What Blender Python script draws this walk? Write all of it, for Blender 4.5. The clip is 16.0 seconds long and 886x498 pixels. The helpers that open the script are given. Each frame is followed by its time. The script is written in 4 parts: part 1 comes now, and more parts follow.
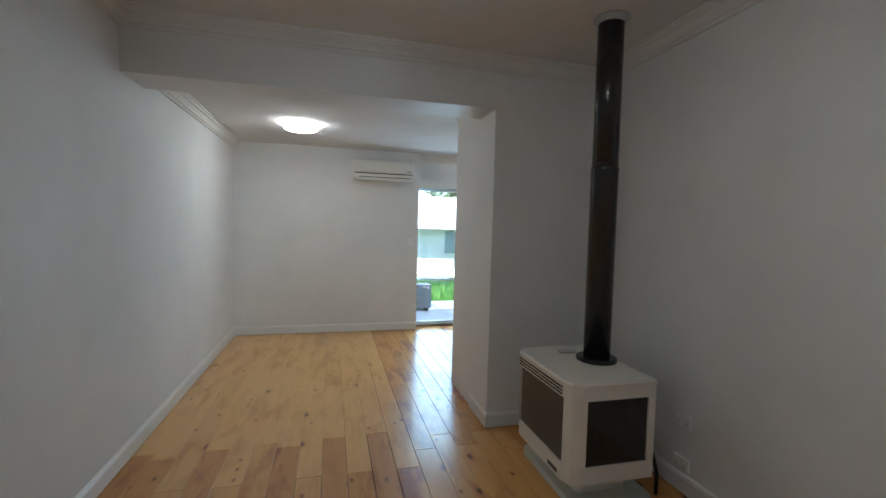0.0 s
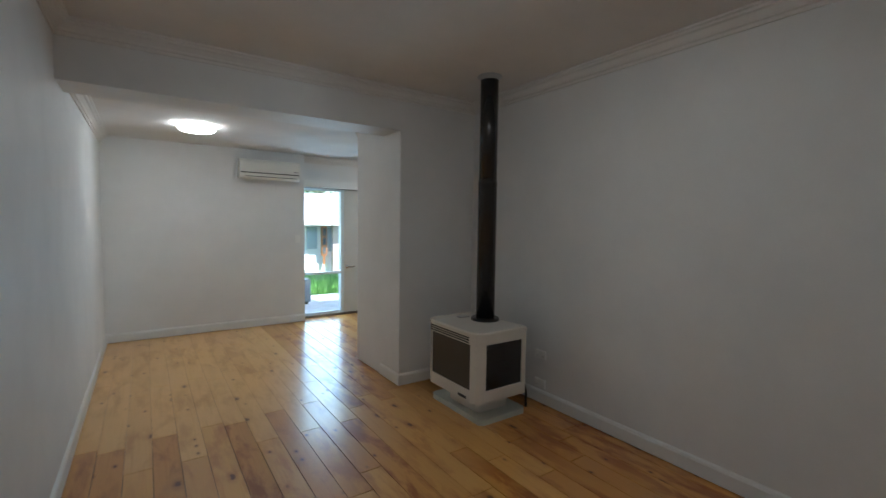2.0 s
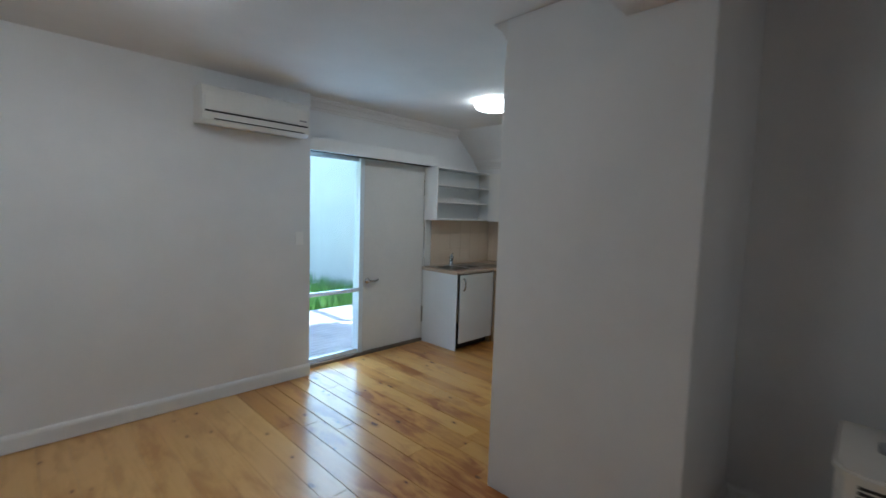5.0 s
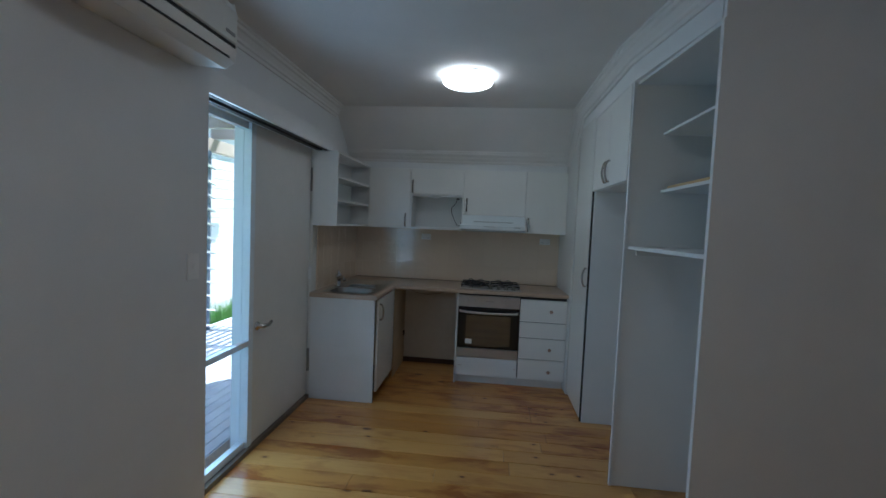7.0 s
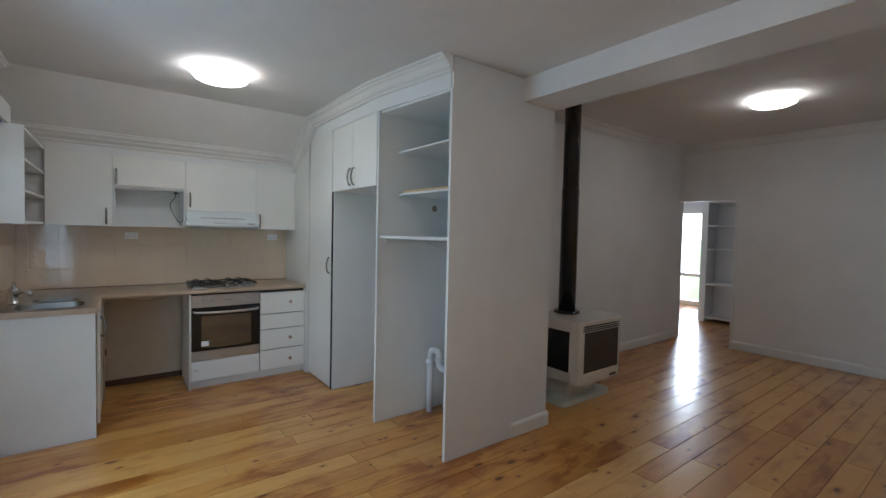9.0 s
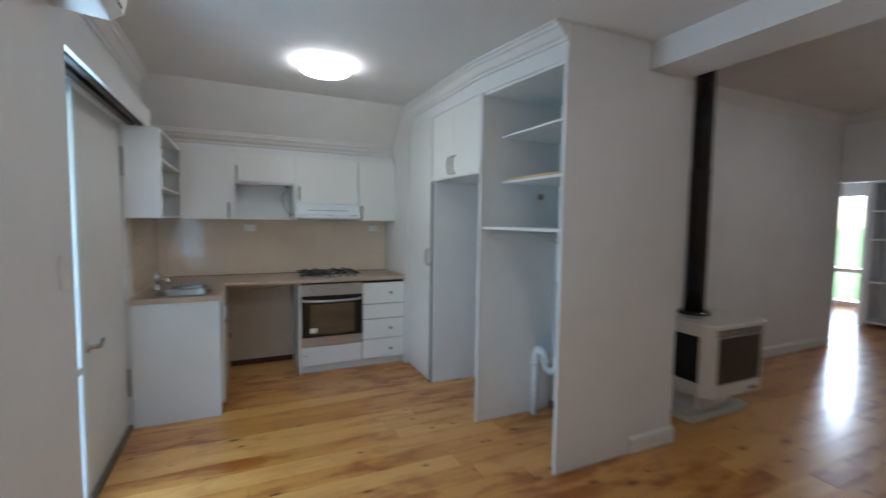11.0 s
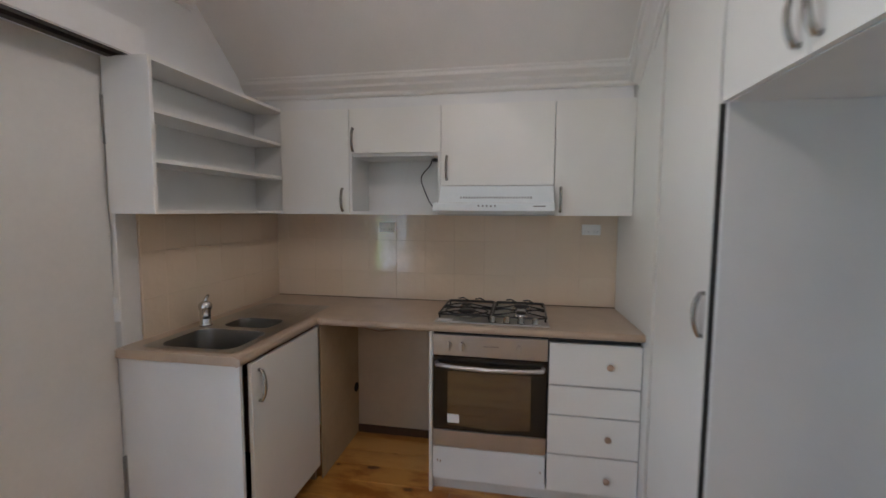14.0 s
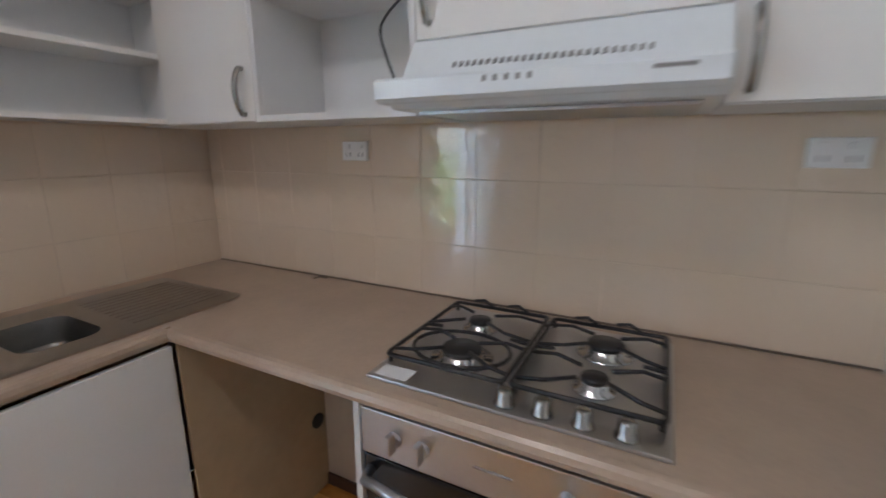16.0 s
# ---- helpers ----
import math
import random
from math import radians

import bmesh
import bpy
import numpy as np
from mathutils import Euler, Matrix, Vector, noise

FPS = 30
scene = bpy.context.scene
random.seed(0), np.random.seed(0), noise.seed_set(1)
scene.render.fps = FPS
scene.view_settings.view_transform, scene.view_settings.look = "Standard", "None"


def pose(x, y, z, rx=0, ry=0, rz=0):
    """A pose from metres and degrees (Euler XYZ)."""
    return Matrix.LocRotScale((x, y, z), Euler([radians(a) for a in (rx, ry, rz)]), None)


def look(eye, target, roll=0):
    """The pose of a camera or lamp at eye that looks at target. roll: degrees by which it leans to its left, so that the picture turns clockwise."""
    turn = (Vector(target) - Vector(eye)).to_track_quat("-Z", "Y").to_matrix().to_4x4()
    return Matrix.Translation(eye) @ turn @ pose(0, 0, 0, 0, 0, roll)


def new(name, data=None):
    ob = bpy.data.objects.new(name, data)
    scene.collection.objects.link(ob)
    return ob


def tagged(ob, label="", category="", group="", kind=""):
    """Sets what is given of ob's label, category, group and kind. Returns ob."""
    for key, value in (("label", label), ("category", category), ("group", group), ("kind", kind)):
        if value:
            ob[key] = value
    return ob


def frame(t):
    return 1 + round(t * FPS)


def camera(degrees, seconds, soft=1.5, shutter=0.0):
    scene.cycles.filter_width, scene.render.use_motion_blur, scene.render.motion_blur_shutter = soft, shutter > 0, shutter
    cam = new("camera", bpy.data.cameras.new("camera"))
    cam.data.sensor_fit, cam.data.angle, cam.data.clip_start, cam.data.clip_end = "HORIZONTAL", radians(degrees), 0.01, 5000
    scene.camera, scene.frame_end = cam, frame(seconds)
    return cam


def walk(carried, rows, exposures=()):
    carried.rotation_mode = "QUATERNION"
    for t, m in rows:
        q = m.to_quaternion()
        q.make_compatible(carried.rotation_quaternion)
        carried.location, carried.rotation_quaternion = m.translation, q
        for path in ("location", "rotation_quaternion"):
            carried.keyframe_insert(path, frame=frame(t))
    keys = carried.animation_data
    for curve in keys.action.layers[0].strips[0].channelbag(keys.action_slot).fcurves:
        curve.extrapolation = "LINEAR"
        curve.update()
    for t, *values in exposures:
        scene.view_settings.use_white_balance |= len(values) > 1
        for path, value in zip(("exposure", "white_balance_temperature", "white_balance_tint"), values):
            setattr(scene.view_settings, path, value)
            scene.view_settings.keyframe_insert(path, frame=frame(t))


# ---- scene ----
cam = camera(91.2, 16.0, shutter=0.5)
PATH = [
    (0, (0.392, 0.332, 1.509), (0.893, 2.265, 1.403), 1.5),
    (0.5, (0.021, 0.178, 1.517), (0.765, 2.032, 1.425), 1.4),
    (1, (-0.263, -0.012, 1.544), (0.71, 1.733, 1.449), 1.0),
    (1.5, (-0.362, -0.158, 1.539), (0.643, 1.568, 1.433), 0.8),
    (2, (-0.394, -0.183, 1.536), (0.736, 1.463, 1.416), 0.8),
    (2.5, (-0.386, -0.118, 1.526), (0.791, 1.495, 1.398), 1.1),
    (3, (-0.381, 0.255, 1.536), (0.805, 1.859, 1.388), 1.5),
    (3.5, (-0.339, 0.839, 1.517), (0.853, 2.437, 1.358), 1.6),
    (4, (-0.291, 1.542, 1.513), (0.905, 3.136, 1.342), 1.4),
    (4.2, (-0.301, 1.815, 1.522), (0.904, 3.402, 1.349), 1.5),
    (6.3, (-0.373, 4.483, 1.517), (1.521, 5.111, 1.388), 2.5),
    (6.5, (-0.396, 4.706, 1.527), (1.538, 5.199, 1.401), 2.8),
    (7, (-0.275, 5.165, 1.494), (1.711, 5.374, 1.381), 2.4),
    (7.5, (-0.255, 5.514, 1.485), (1.733, 5.327, 1.384), 1.9),
    (8, (-0.38, 5.775, 1.467), (1.465, 5.007, 1.39), 1.3),
    (8.5, (-0.532, 5.914, 1.442), (1.132, 4.807, 1.376), 1.4),
    (8.7, (-0.573, 5.93, 1.444), (1.023, 4.727, 1.369), 1.3),
    (10.8, (-0.462, 5.978, 1.462), (1.254, 4.958, 1.333), 1.1),
    (11, (-0.356, 5.913, 1.456), (1.453, 5.071, 1.324), 0.8),
    (11.5, (0.003, 5.689, 1.447), (1.916, 5.12, 1.302), 0.3),
    (12, (0.335, 5.434, 1.46), (2.315, 5.199, 1.306), 0.1),
    (12.5, (0.616, 5.254, 1.463), (2.61, 5.258, 1.304), -0.1),
    (13, (0.88, 5.168, 1.454), (2.874, 5.195, 1.297), 0.1),
    (13.5, (1.211, 5.091, 1.465), (3.202, 5.198, 1.305), 0.3),
    (14, (1.66, 4.987, 1.458), (3.621, 5.345, 1.287), 0.3),
    (14.5, (2.117, 4.919, 1.436), (4.054, 5.383, 1.26), -0.0),
    (15, (2.564, 4.805, 1.413), (4.475, 5.353, 1.199), -0.1),
    (15.5, (2.889, 4.788, 1.392), (4.757, 5.422, 1.065), 0.1),
    (16, (3.126, 4.899, 1.366), (4.861, 5.786, 0.914), 0.0),
]
walk(cam, [(t, look(eye, target, roll)) for t, eye, target, roll in PATH],
     exposures=[(0, 2.28, 5650, 5), (3.5, 2.06, 5600, 6), (4.2, 2.06, 5550, 7), (6.3, 1.25, 5120, 7), (7.0, 0.95, 5170, 7), (7.5, 1.10, 5220, 9), (8.0, 1.63, 5270, 11), (8.5, 1.88, 5870, 12), (11.0, 2.08, 5670, 11), (11.6, 2.08, 5470, 10), (12.0, 1.88, 5470, 11), (12.5, 1.53, 5690, 13), (13.5, 1.78, 6340, 20), (14.5, 2.14, 6320, 21), (15.2, 2.19, 6220, 22), (16.0, 2.44, 5970, 21)])
# ---- world, sun, lamps' strength ----
world = bpy.data.worlds.new("world")
scene.world = world
world.use_nodes = True
wn = world.node_tree
sky = wn.nodes.new("ShaderNodeTexSky")
sky.sky_type = "NISHITA"
sky.sun_disc = False
sky.sun_elevation = radians(52)
sky.sun_rotation = radians(130)
wn.links.new(sky.outputs[0], wn.nodes["Background"].inputs[0])
wn.nodes["Background"].inputs[1].default_value = 0.15
sun_data = bpy.data.lights.new("sun", "SUN")
sun_data.energy = 5.0
sun_data.angle = radians(0.5)
sun_data.color = (1.0, 0.95, 0.88)
sun = new("sun", sun_data)
sun.matrix_world = look((0, 0, 30), Vector((0, 0, 30)) - Vector((math.sin(radians(130)) * 0.616, math.cos(radians(130)) * 0.616, 0.788)))
LAMP = 4.2


def sky_lamp(name, centre, aim, w, h, watts, colour):
    d = bpy.data.lights.new(name, "AREA")
    d.shape, d.size, d.size_y, d.energy, d.color = "RECTANGLE", w, h, watts, colour
    o = new(name, d)
    o.matrix_world = look(centre, aim)
    return o


# skylight through the glass beside the back door and through the glazed front door
sky_lamp("window_skylight", (1.935, 6.69, 1.05), (0.4, 3.5, 0.75), 0.58, 1.85, 4.3, (0.56, 0.82, 1.0))
sky_lamp("front_door_skylight", (3.66, -4.06, 1.2), (3.2, 0, 0.9), 0.5, 1.7, 13, (0.86, 0.93, 1.0))

# ---- materials ----


def material(name):
    m = bpy.data.materials.new(name)
    m.use_nodes = True
    return m, m.node_tree, m.node_tree.nodes["Principled BSDF"]


def node(t, kind, **kw):
    n = t.nodes.new(kind)
    for k, v in kw.items():
        n.inputs[k.replace("_", " ")].default_value = v
    return n


def ramp(t, fac, stops):
    r = t.nodes.new("ShaderNodeValToRGB")
    el = r.color_ramp.elements
    while len(el) < len(stops):
        el.new(0.5)
    for e, (p, c) in zip(el, stops):
        e.position, e.color = p, (*c, 1)
    t.links.new(fac, r.inputs[0])
    return r.outputs[0]


def place(t, scale=(1, 1, 1)):
    g = t.nodes.new("ShaderNodeNewGeometry")
    m = t.nodes.new("ShaderNodeMapping")
    m.inputs["Scale"].default_value = scale
    t.links.new(g.outputs["Position"], m.inputs[0])
    return m.outputs[0]


def bump(t, b, height, strength, dist=0.01):
    n = t.nodes.new("ShaderNodeBump")
    n.inputs["Strength"].default_value, n.inputs["Distance"].default_value = strength, dist
    t.links.new(height, n.inputs["Height"])
    t.links.new(n.outputs[0], b.inputs["Normal"])


def plain(name, colour, rough=0.5, metal=0.0, vary=0.06, grain=60, relief=0.06, coat=0.0, big=2.0):
    """A surface with fine grain, broad uneven tone and slight relief."""
    m, t, b = material(name)
    fine = node(t, "ShaderNodeTexNoise", Scale=grain, Detail=6.0)
    broad = node(t, "ShaderNodeTexNoise", Scale=big, Detail=5.0, Roughness=0.6)
    for n in (fine, broad):
        t.links.new(place(t), n.inputs["Vector"])
    lo = tuple(c * (1 - vary) for c in colour)
    hi = tuple(min(1, c * (1 + vary * 0.5)) for c in colour)
    a = ramp(t, broad.outputs[0], [(0.3, lo), (0.7, hi)])
    mix = t.nodes.new("ShaderNodeMixRGB")
    mix.blend_type = "MULTIPLY"
    mix.inputs[0].default_value = 0.5
    t.links.new(a, mix.inputs[1])
    t.links.new(ramp(t, fine.outputs[0], [(0.3, (1 - vary,) * 3), (0.7, (1, 1, 1))]), mix.inputs[2])
    t.links.new(mix.outputs[0], b.inputs["Base Color"])
    worn, sleek = min(1, rough * 1.25), rough * 0.85
    if sleek < 0.29 < worn:
        worn, sleek = (max(0.32, rough * 1.15), 0.29) if rough >= 0.24 else (0.26, rough * 0.8)
    rr = ramp(t, broad.outputs[0], [(0.25, (worn,) * 3), (0.75, (sleek,) * 3)])
    t.links.new(rr, b.inputs["Roughness"])
    b.inputs["Metallic"].default_value = metal
    b.inputs["Coat Weight"].default_value = coat
    if relief:
        bump(t, b, fine.outputs[0], relief, 0.004)
    return m


def boards(name, pale, mid, dark, rough=0.3, knots=1.0, tones=((0.8, 0.74, 0.68), (1.0, 1.0, 1.0)), stains=(0.55, 0.72, 0.8)):
    """Varnished pine: grain along y, amber streaks in drifts, knots and nail marks, each board its own tone."""
    m, t, b = material(name)
    info = t.nodes.new("ShaderNodeObjectInfo")
    shift = t.nodes.new("ShaderNodeVectorMath")
    shift.operation = "SCALE"
    shift.inputs[0].default_value = (13.0, 37.0, 5.0)
    t.links.new(info.outputs["Random"], shift.inputs["Scale"])

    def coords(scale, moved=True):
        src = place(t)
        if moved:
            add = t.nodes.new("ShaderNodeVectorMath")
            t.links.new(src, add.inputs[0])
            t.links.new(shift.outputs[0], add.inputs[1])
            src = add.outputs[0]
        mp = t.nodes.new("ShaderNodeMapping")
        mp.inputs["Scale"].default_value = scale
        t.links.new(src, mp.inputs[0])
        return mp.outputs[0]

    def noise(at, **kw):
        n = node(t, "ShaderNodeTexNoise", Scale=1.0, **kw)
        t.links.new(at, n.inputs["Vector"])
        return n

    def mix(kind, fac, a, c):
        n = t.nodes.new("ShaderNodeMixRGB")
        n.blend_type = kind
        for k, v in enumerate((fac, a, c)):
            if isinstance(v, (int, float)):
                n.inputs[k].default_value = v
            elif isinstance(v, tuple):
                n.inputs[k].default_value = (*v, 1)
            else:
                t.links.new(v, n.inputs[k])
        return n.outputs[0]

    grain = noise(coords((36, 1.3, 1)), Detail=7.0, Roughness=0.62, Distortion=0.7)
    base = ramp(t, grain.outputs[0], [(0.3, mid), (0.47, pale), (0.75, tuple(0.5 * (x + y) for x, y in zip(pale, mid)))])
    # amber streaks along the boards, gathered in drifts
    streak = noise(coords((8.5, 2.4, 1), False), Detail=4.0, Roughness=0.6, Distortion=0.35)
    drift = noise(coords((1.5, 1.2, 1), False), Detail=2.0)
    held = mix("MULTIPLY", 1.0, ramp(t, streak.outputs[0], [(stains[0], (0, 0, 0)), (stains[1], (stains[2],) * 3)]), ramp(t, drift.outputs[0], [(0.38, (0.2,) * 3), (0.53, (1, 1, 1))]))
    wood = mix("MIX", held, base, dark)
    # knots with a warm halo, and small dark nail marks
    warp = node(t, "ShaderNodeTexNoise", Scale=16.0, Detail=3.0)
    t.links.new(coords((1, 1, 1)), warp.inputs["Vector"])
    black = (dark[0] * 0.3, dark[1] * 0.24, dark[2] * 0.25)
    for scale, reach, share in (((4.6, 2.2, 1), 0.075, 0.66), ((11.0, 6.5, 1), 0.1, 0.86)):
        kn = t.nodes.new("ShaderNodeTexVoronoi")
        kn.voronoi_dimensions = "2D"
        kn.inputs["Scale"].default_value = 1.0
        t.links.new(mix("MIX", 0.12, coords(scale), warp.outputs["Color"]), kn.inputs["Vector"])
        pick = t.nodes.new("ShaderNodeSeparateColor")
        t.links.new(kn.outputs["Color"], pick.inputs[0])
        some = ramp(t, pick.outputs[0], [(share, (0, 0, 0)), (share + 0.06, (knots,) * 3)])
        halo = ramp(t, kn.outputs["Distance"], [(reach, (0.5,) * 3), (reach * 2.2, (0, 0, 0))])
        core = ramp(t, kn.outputs["Distance"], [(reach * 0.55, (0.95,) * 3), (reach, (0, 0, 0))])
        wood = mix("MIX", mix("MULTIPLY", 1.0, halo, some), wood, dark)
        wood = mix("MIX", mix("MULTIPLY", 1.0, core, some), wood, black)
    tone = ramp(t, info.outputs["Random"], [(0.0, tones[0]), (0.4, tuple(0.3 * a + 0.7 * c for a, c in zip(*tones))), (1.0, tones[1])])
    t.links.new(mix("MULTIPLY", 1.0, wood, tone), b.inputs["Base Color"])
    t.links.new(ramp(t, drift.outputs[0], [(0.3, (rough * 0.95,) * 3), (0.7, (rough * 1.15,) * 3)]), b.inputs["Roughness"])
    b.inputs["Coat Weight"].default_value = 0.5
    b.inputs["Coat Roughness"].default_value = 0.16
    wave = node(t, "ShaderNodeTexNoise", Scale=5.0, Detail=1.0)
    t.links.new(place(t, (1.6, 0.7, 1)), wave.inputs["Vector"])
    bump(t, b, wave.outputs[0], 0.1, 0.01)
    return m


def glow(name, colour, strength):
    m, t, b = material(name)
    b.inputs["Base Color"].default_value = (0.9, 0.9, 0.9, 1)
    b.inputs["Emission Color"].default_value = (*colour, 1)
    b.inputs["Emission Strength"].default_value = strength
    return m


def clear_glass(name, tint=(1, 1, 1)):
    m, t, b = material(name)
    tr = t.nodes.new("ShaderNodeBsdfTransparent")
    tr.inputs[0].default_value = (*tint, 1)
    gl = t.nodes.new("ShaderNodeBsdfGlossy")
    gl.inputs["Roughness"].default_value = 0.02
    mx = t.nodes.new("ShaderNodeMixShader")
    mx.inputs[0].default_value = 0.05
    t.links.new(tr.outputs[0], mx.inputs[1])
    t.links.new(gl.outputs[0], mx.inputs[2])
    t.links.new(mx.outputs[0], t.nodes["Material Output"].inputs[0])
    return m


WALL = plain("wall_paint", (0.78, 0.775, 0.77), 0.55, vary=0.05, grain=150, relief=0.05)
CEIL = plain("ceiling_paint", (0.76, 0.735, 0.71), 0.8, vary=0.05, grain=120, relief=0.04)
TRIM = plain("trim_gloss_paint", (0.8, 0.8, 0.79), 0.28, vary=0.05, grain=40, relief=0.03, coat=0.2)
DOOR = plain("door_paint", (0.74, 0.725, 0.69), 0.35, vary=0.06, grain=50, relief=0.04)
FRAME = plain("frame_paint", (0.78, 0.84, 0.88), 0.35, vary=0.08, grain=40, relief=0.05)
LAMINATE = plain("white_laminate", (0.82, 0.81, 0.775), 0.24, vary=0.04, grain=200, relief=0.02, coat=0.5)
LAMINATE.node_tree.nodes["Principled BSDF"].inputs["Coat Roughness"].default_value = 0.16
MELAMINE = plain("white_melamine", (0.76, 0.76, 0.75), 0.38, vary=0.05, grain=160, relief=0.02)
EDGE = plain("worn_edge", (0.72, 0.7, 0.66), 0.5, vary=0.12, grain=30)
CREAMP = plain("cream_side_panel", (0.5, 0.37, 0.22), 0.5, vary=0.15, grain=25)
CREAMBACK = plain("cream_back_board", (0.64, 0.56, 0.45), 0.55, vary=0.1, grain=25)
COUNTER = plain("beige_benchtop", (0.49, 0.37, 0.272), 0.3, vary=0.12, grain=90, relief=0.02, big=5)
STEEL = plain("brushed_steel", (0.56, 0.55, 0.545), 0.38, 1.0, vary=0.1, grain=140, relief=0.03)
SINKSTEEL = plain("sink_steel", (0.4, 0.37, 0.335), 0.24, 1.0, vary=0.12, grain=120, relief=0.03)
# sink steel darkened: the bowls' shade and dark reflections are in the colour
SHADEDSTEEL = plain("shaded_bowl_steel", (0.25, 0.235, 0.215), 0.24, 1.0, vary=0.12, grain=120, relief=0.03)
CHROME = plain("chrome", (0.6, 0.6, 0.6), 0.12, 1.0, vary=0.05, grain=40, relief=0.0)
SATIN = plain("satin_nickel", (0.36, 0.345, 0.32), 0.22, 1.0, vary=0.1, grain=80, relief=0.02)
BLACKIRON = plain("black_enamel", (0.02, 0.02, 0.021), 0.38, vary=0.3, grain=60)
FLUEBLACK = plain("flue_black", (0.022, 0.021, 0.021), 0.2, vary=0.15, grain=30, relief=0.0)
# near-black for dark parts, also painted as shade in gaps, slots and cabinets
DARKGAP = plain("dark_parts_and_shade", (0.03, 0.028, 0.026), 0.8, vary=0.2)
ENAMEL = plain("ivory_enamel", (0.74, 0.70, 0.63), 0.22, vary=0.05, grain=40, relief=0.02, coat=0.3)
BASEPLATE = plain("pale_green_base", (0.62, 0.66, 0.60), 0.3, vary=0.07, grain=40, coat=0.2)
MESHGLASS = plain("dark_mesh_front", (0.045, 0.036, 0.028), 0.35, vary=0.25, grain=420, relief=0.2)
SIDEGLASS = plain("dark_side_glass", (0.02, 0.019, 0.019), 0.16, vary=0.2, grain=200, relief=0.02)
OVENGLASS = plain("oven_glass", (0.05, 0.036, 0.024), 0.05, vary=0.2, grain=20, relief=0.0)
OVENGLASS.node_tree.nodes["Principled BSDF"].inputs["IOR"].default_value = 2.3
OVENBLACK = plain("oven_black", (0.012, 0.011, 0.011), 0.18, vary=0.2, grain=20, relief=0.0)
HOODWHITE = plain("hood_white", (0.76, 0.81, 0.83), 0.25, vary=0.04, grain=60, relief=0.02, coat=0.2)
ACWHITE = plain("appliance_white", (0.76, 0.74, 0.69), 0.35, vary=0.04, grain=60, relief=0.02)
PLATE = plain("switch_plate", (0.86, 0.85, 0.83), 0.3, vary=0.03, relief=0.0)
GREYINK = plain("grey_print", (0.25, 0.25, 0.25), 0.5, vary=0.1, relief=0.0)
PAPER = plain("paper_label", (0.8, 0.8, 0.78), 0.6, vary=0.04, relief=0.0)
GREYPLATE = plain("grey_plastic", (0.3, 0.29, 0.28), 0.4, vary=0.1)
PVC = plain("white_pvc", (0.72, 0.74, 0.75), 0.3, vary=0.06, grain=30, relief=0.02)
GREYPVC = plain("grey_pvc", (0.45, 0.48, 0.5), 0.35, vary=0.08, grain=30, relief=0.02)
BACKBOARD = plain("back_board", (0.66, 0.68, 0.70), 0.5, vary=0.08, grain=30)
CABLE = plain("grey_cable", (0.05, 0.05, 0.05), 0.4, vary=0.1, relief=0.0)
LOOSEWOOD = plain("raw_pine_plank", (0.62, 0.43, 0.22), 0.6, vary=0.2, grain=30)
KNOBWOOD = plain("timber_knob", (0.42, 0.27, 0.17), 0.4, vary=0.2, grain=40)
KNOBPINK = plain("worn_copper_knob", (0.45, 0.29, 0.21), 0.35, vary=0.2, grain=40)
# reddish dark brown holds the shadow low in the two open bays
RAILSHADE = plain("rail_and_floor_shade", (0.1, 0.055, 0.035), 0.7, vary=0.3, grain=30)
GROUT = plain("grout", (0.72, 0.575, 0.43), 0.8, vary=0.15, grain=90)
SUBFLOOR = plain("floor_gap_dirt", (0.07, 0.045, 0.025), 0.8, vary=0.3)
HINGE = plain("painted_hinge", (0.34, 0.33, 0.31), 0.4, 0.6, vary=0.15)
SILL = plain("worn_threshold", (0.2, 0.15, 0.11), 0.5, vary=0.4, grain=30)
TRACK = plain("door_track", (0.06, 0.05, 0.045), 0.5, vary=0.3)
PINE_PALE = boards("pale_pine_boards", (0.76, 0.445, 0.155), (0.69, 0.38, 0.11), (0.5, 0.22, 0.05), 0.31, 0.85, ((0.92, 0.89, 0.85), (1.0, 1.0, 1.0)), (0.45, 0.64, 0.62))
PINE_TAN = boards("tan_pine_boards", (0.7, 0.375, 0.105), (0.63, 0.31, 0.075), (0.42, 0.155, 0.028), 0.31, 1.0, ((0.88, 0.84, 0.78), (1.0, 1.0, 1.0)), (0.48, 0.66, 0.7))
PINE_AMBER = boards("amber_pine_boards", (0.62, 0.3, 0.067), (0.53, 0.225, 0.043), (0.33, 0.095, 0.008), 0.31, 1.0, ((0.9, 0.86, 0.8), (1.0, 1.0, 1.0)), (0.45, 0.6, 0.95))
PINE_DARK = boards("dark_pine_boards", (0.6, 0.285, 0.068), (0.52, 0.22, 0.045), (0.28, 0.085, 0.014), 0.31, 0.9, ((0.9, 0.86, 0.82), (1.0, 1.0, 1.0)), (0.5, 0.68, 0.7))
DECKWOOD = plain("grey_deck_timber", (0.7, 0.72, 0.73), 0.7, vary=0.25, grain=30, relief=0.3)
PERGOLA = plain("weathered_rafter", (0.56, 0.47, 0.38), 0.8, vary=0.3, grain=25, relief=0.3)
# slate blue darkened so that the post reads as shaded
POSTSHADE = plain("shaded_slate_blue", (0.09, 0.12, 0.17), 0.6, vary=0.15, grain=30)
PALEPANE = plain("pale_pane", (0.34, 0.4, 0.43), 0.1, vary=0.2, grain=3, relief=0.0)
LAWN = plain("lawn", (0.14, 0.3, 0.07), 0.9, vary=0.4, grain=20, relief=0.6, big=0.6)
BLADE = plain("grass_blades", (0.2, 0.44, 0.09), 0.7, vary=0.4, grain=8, relief=0.0)
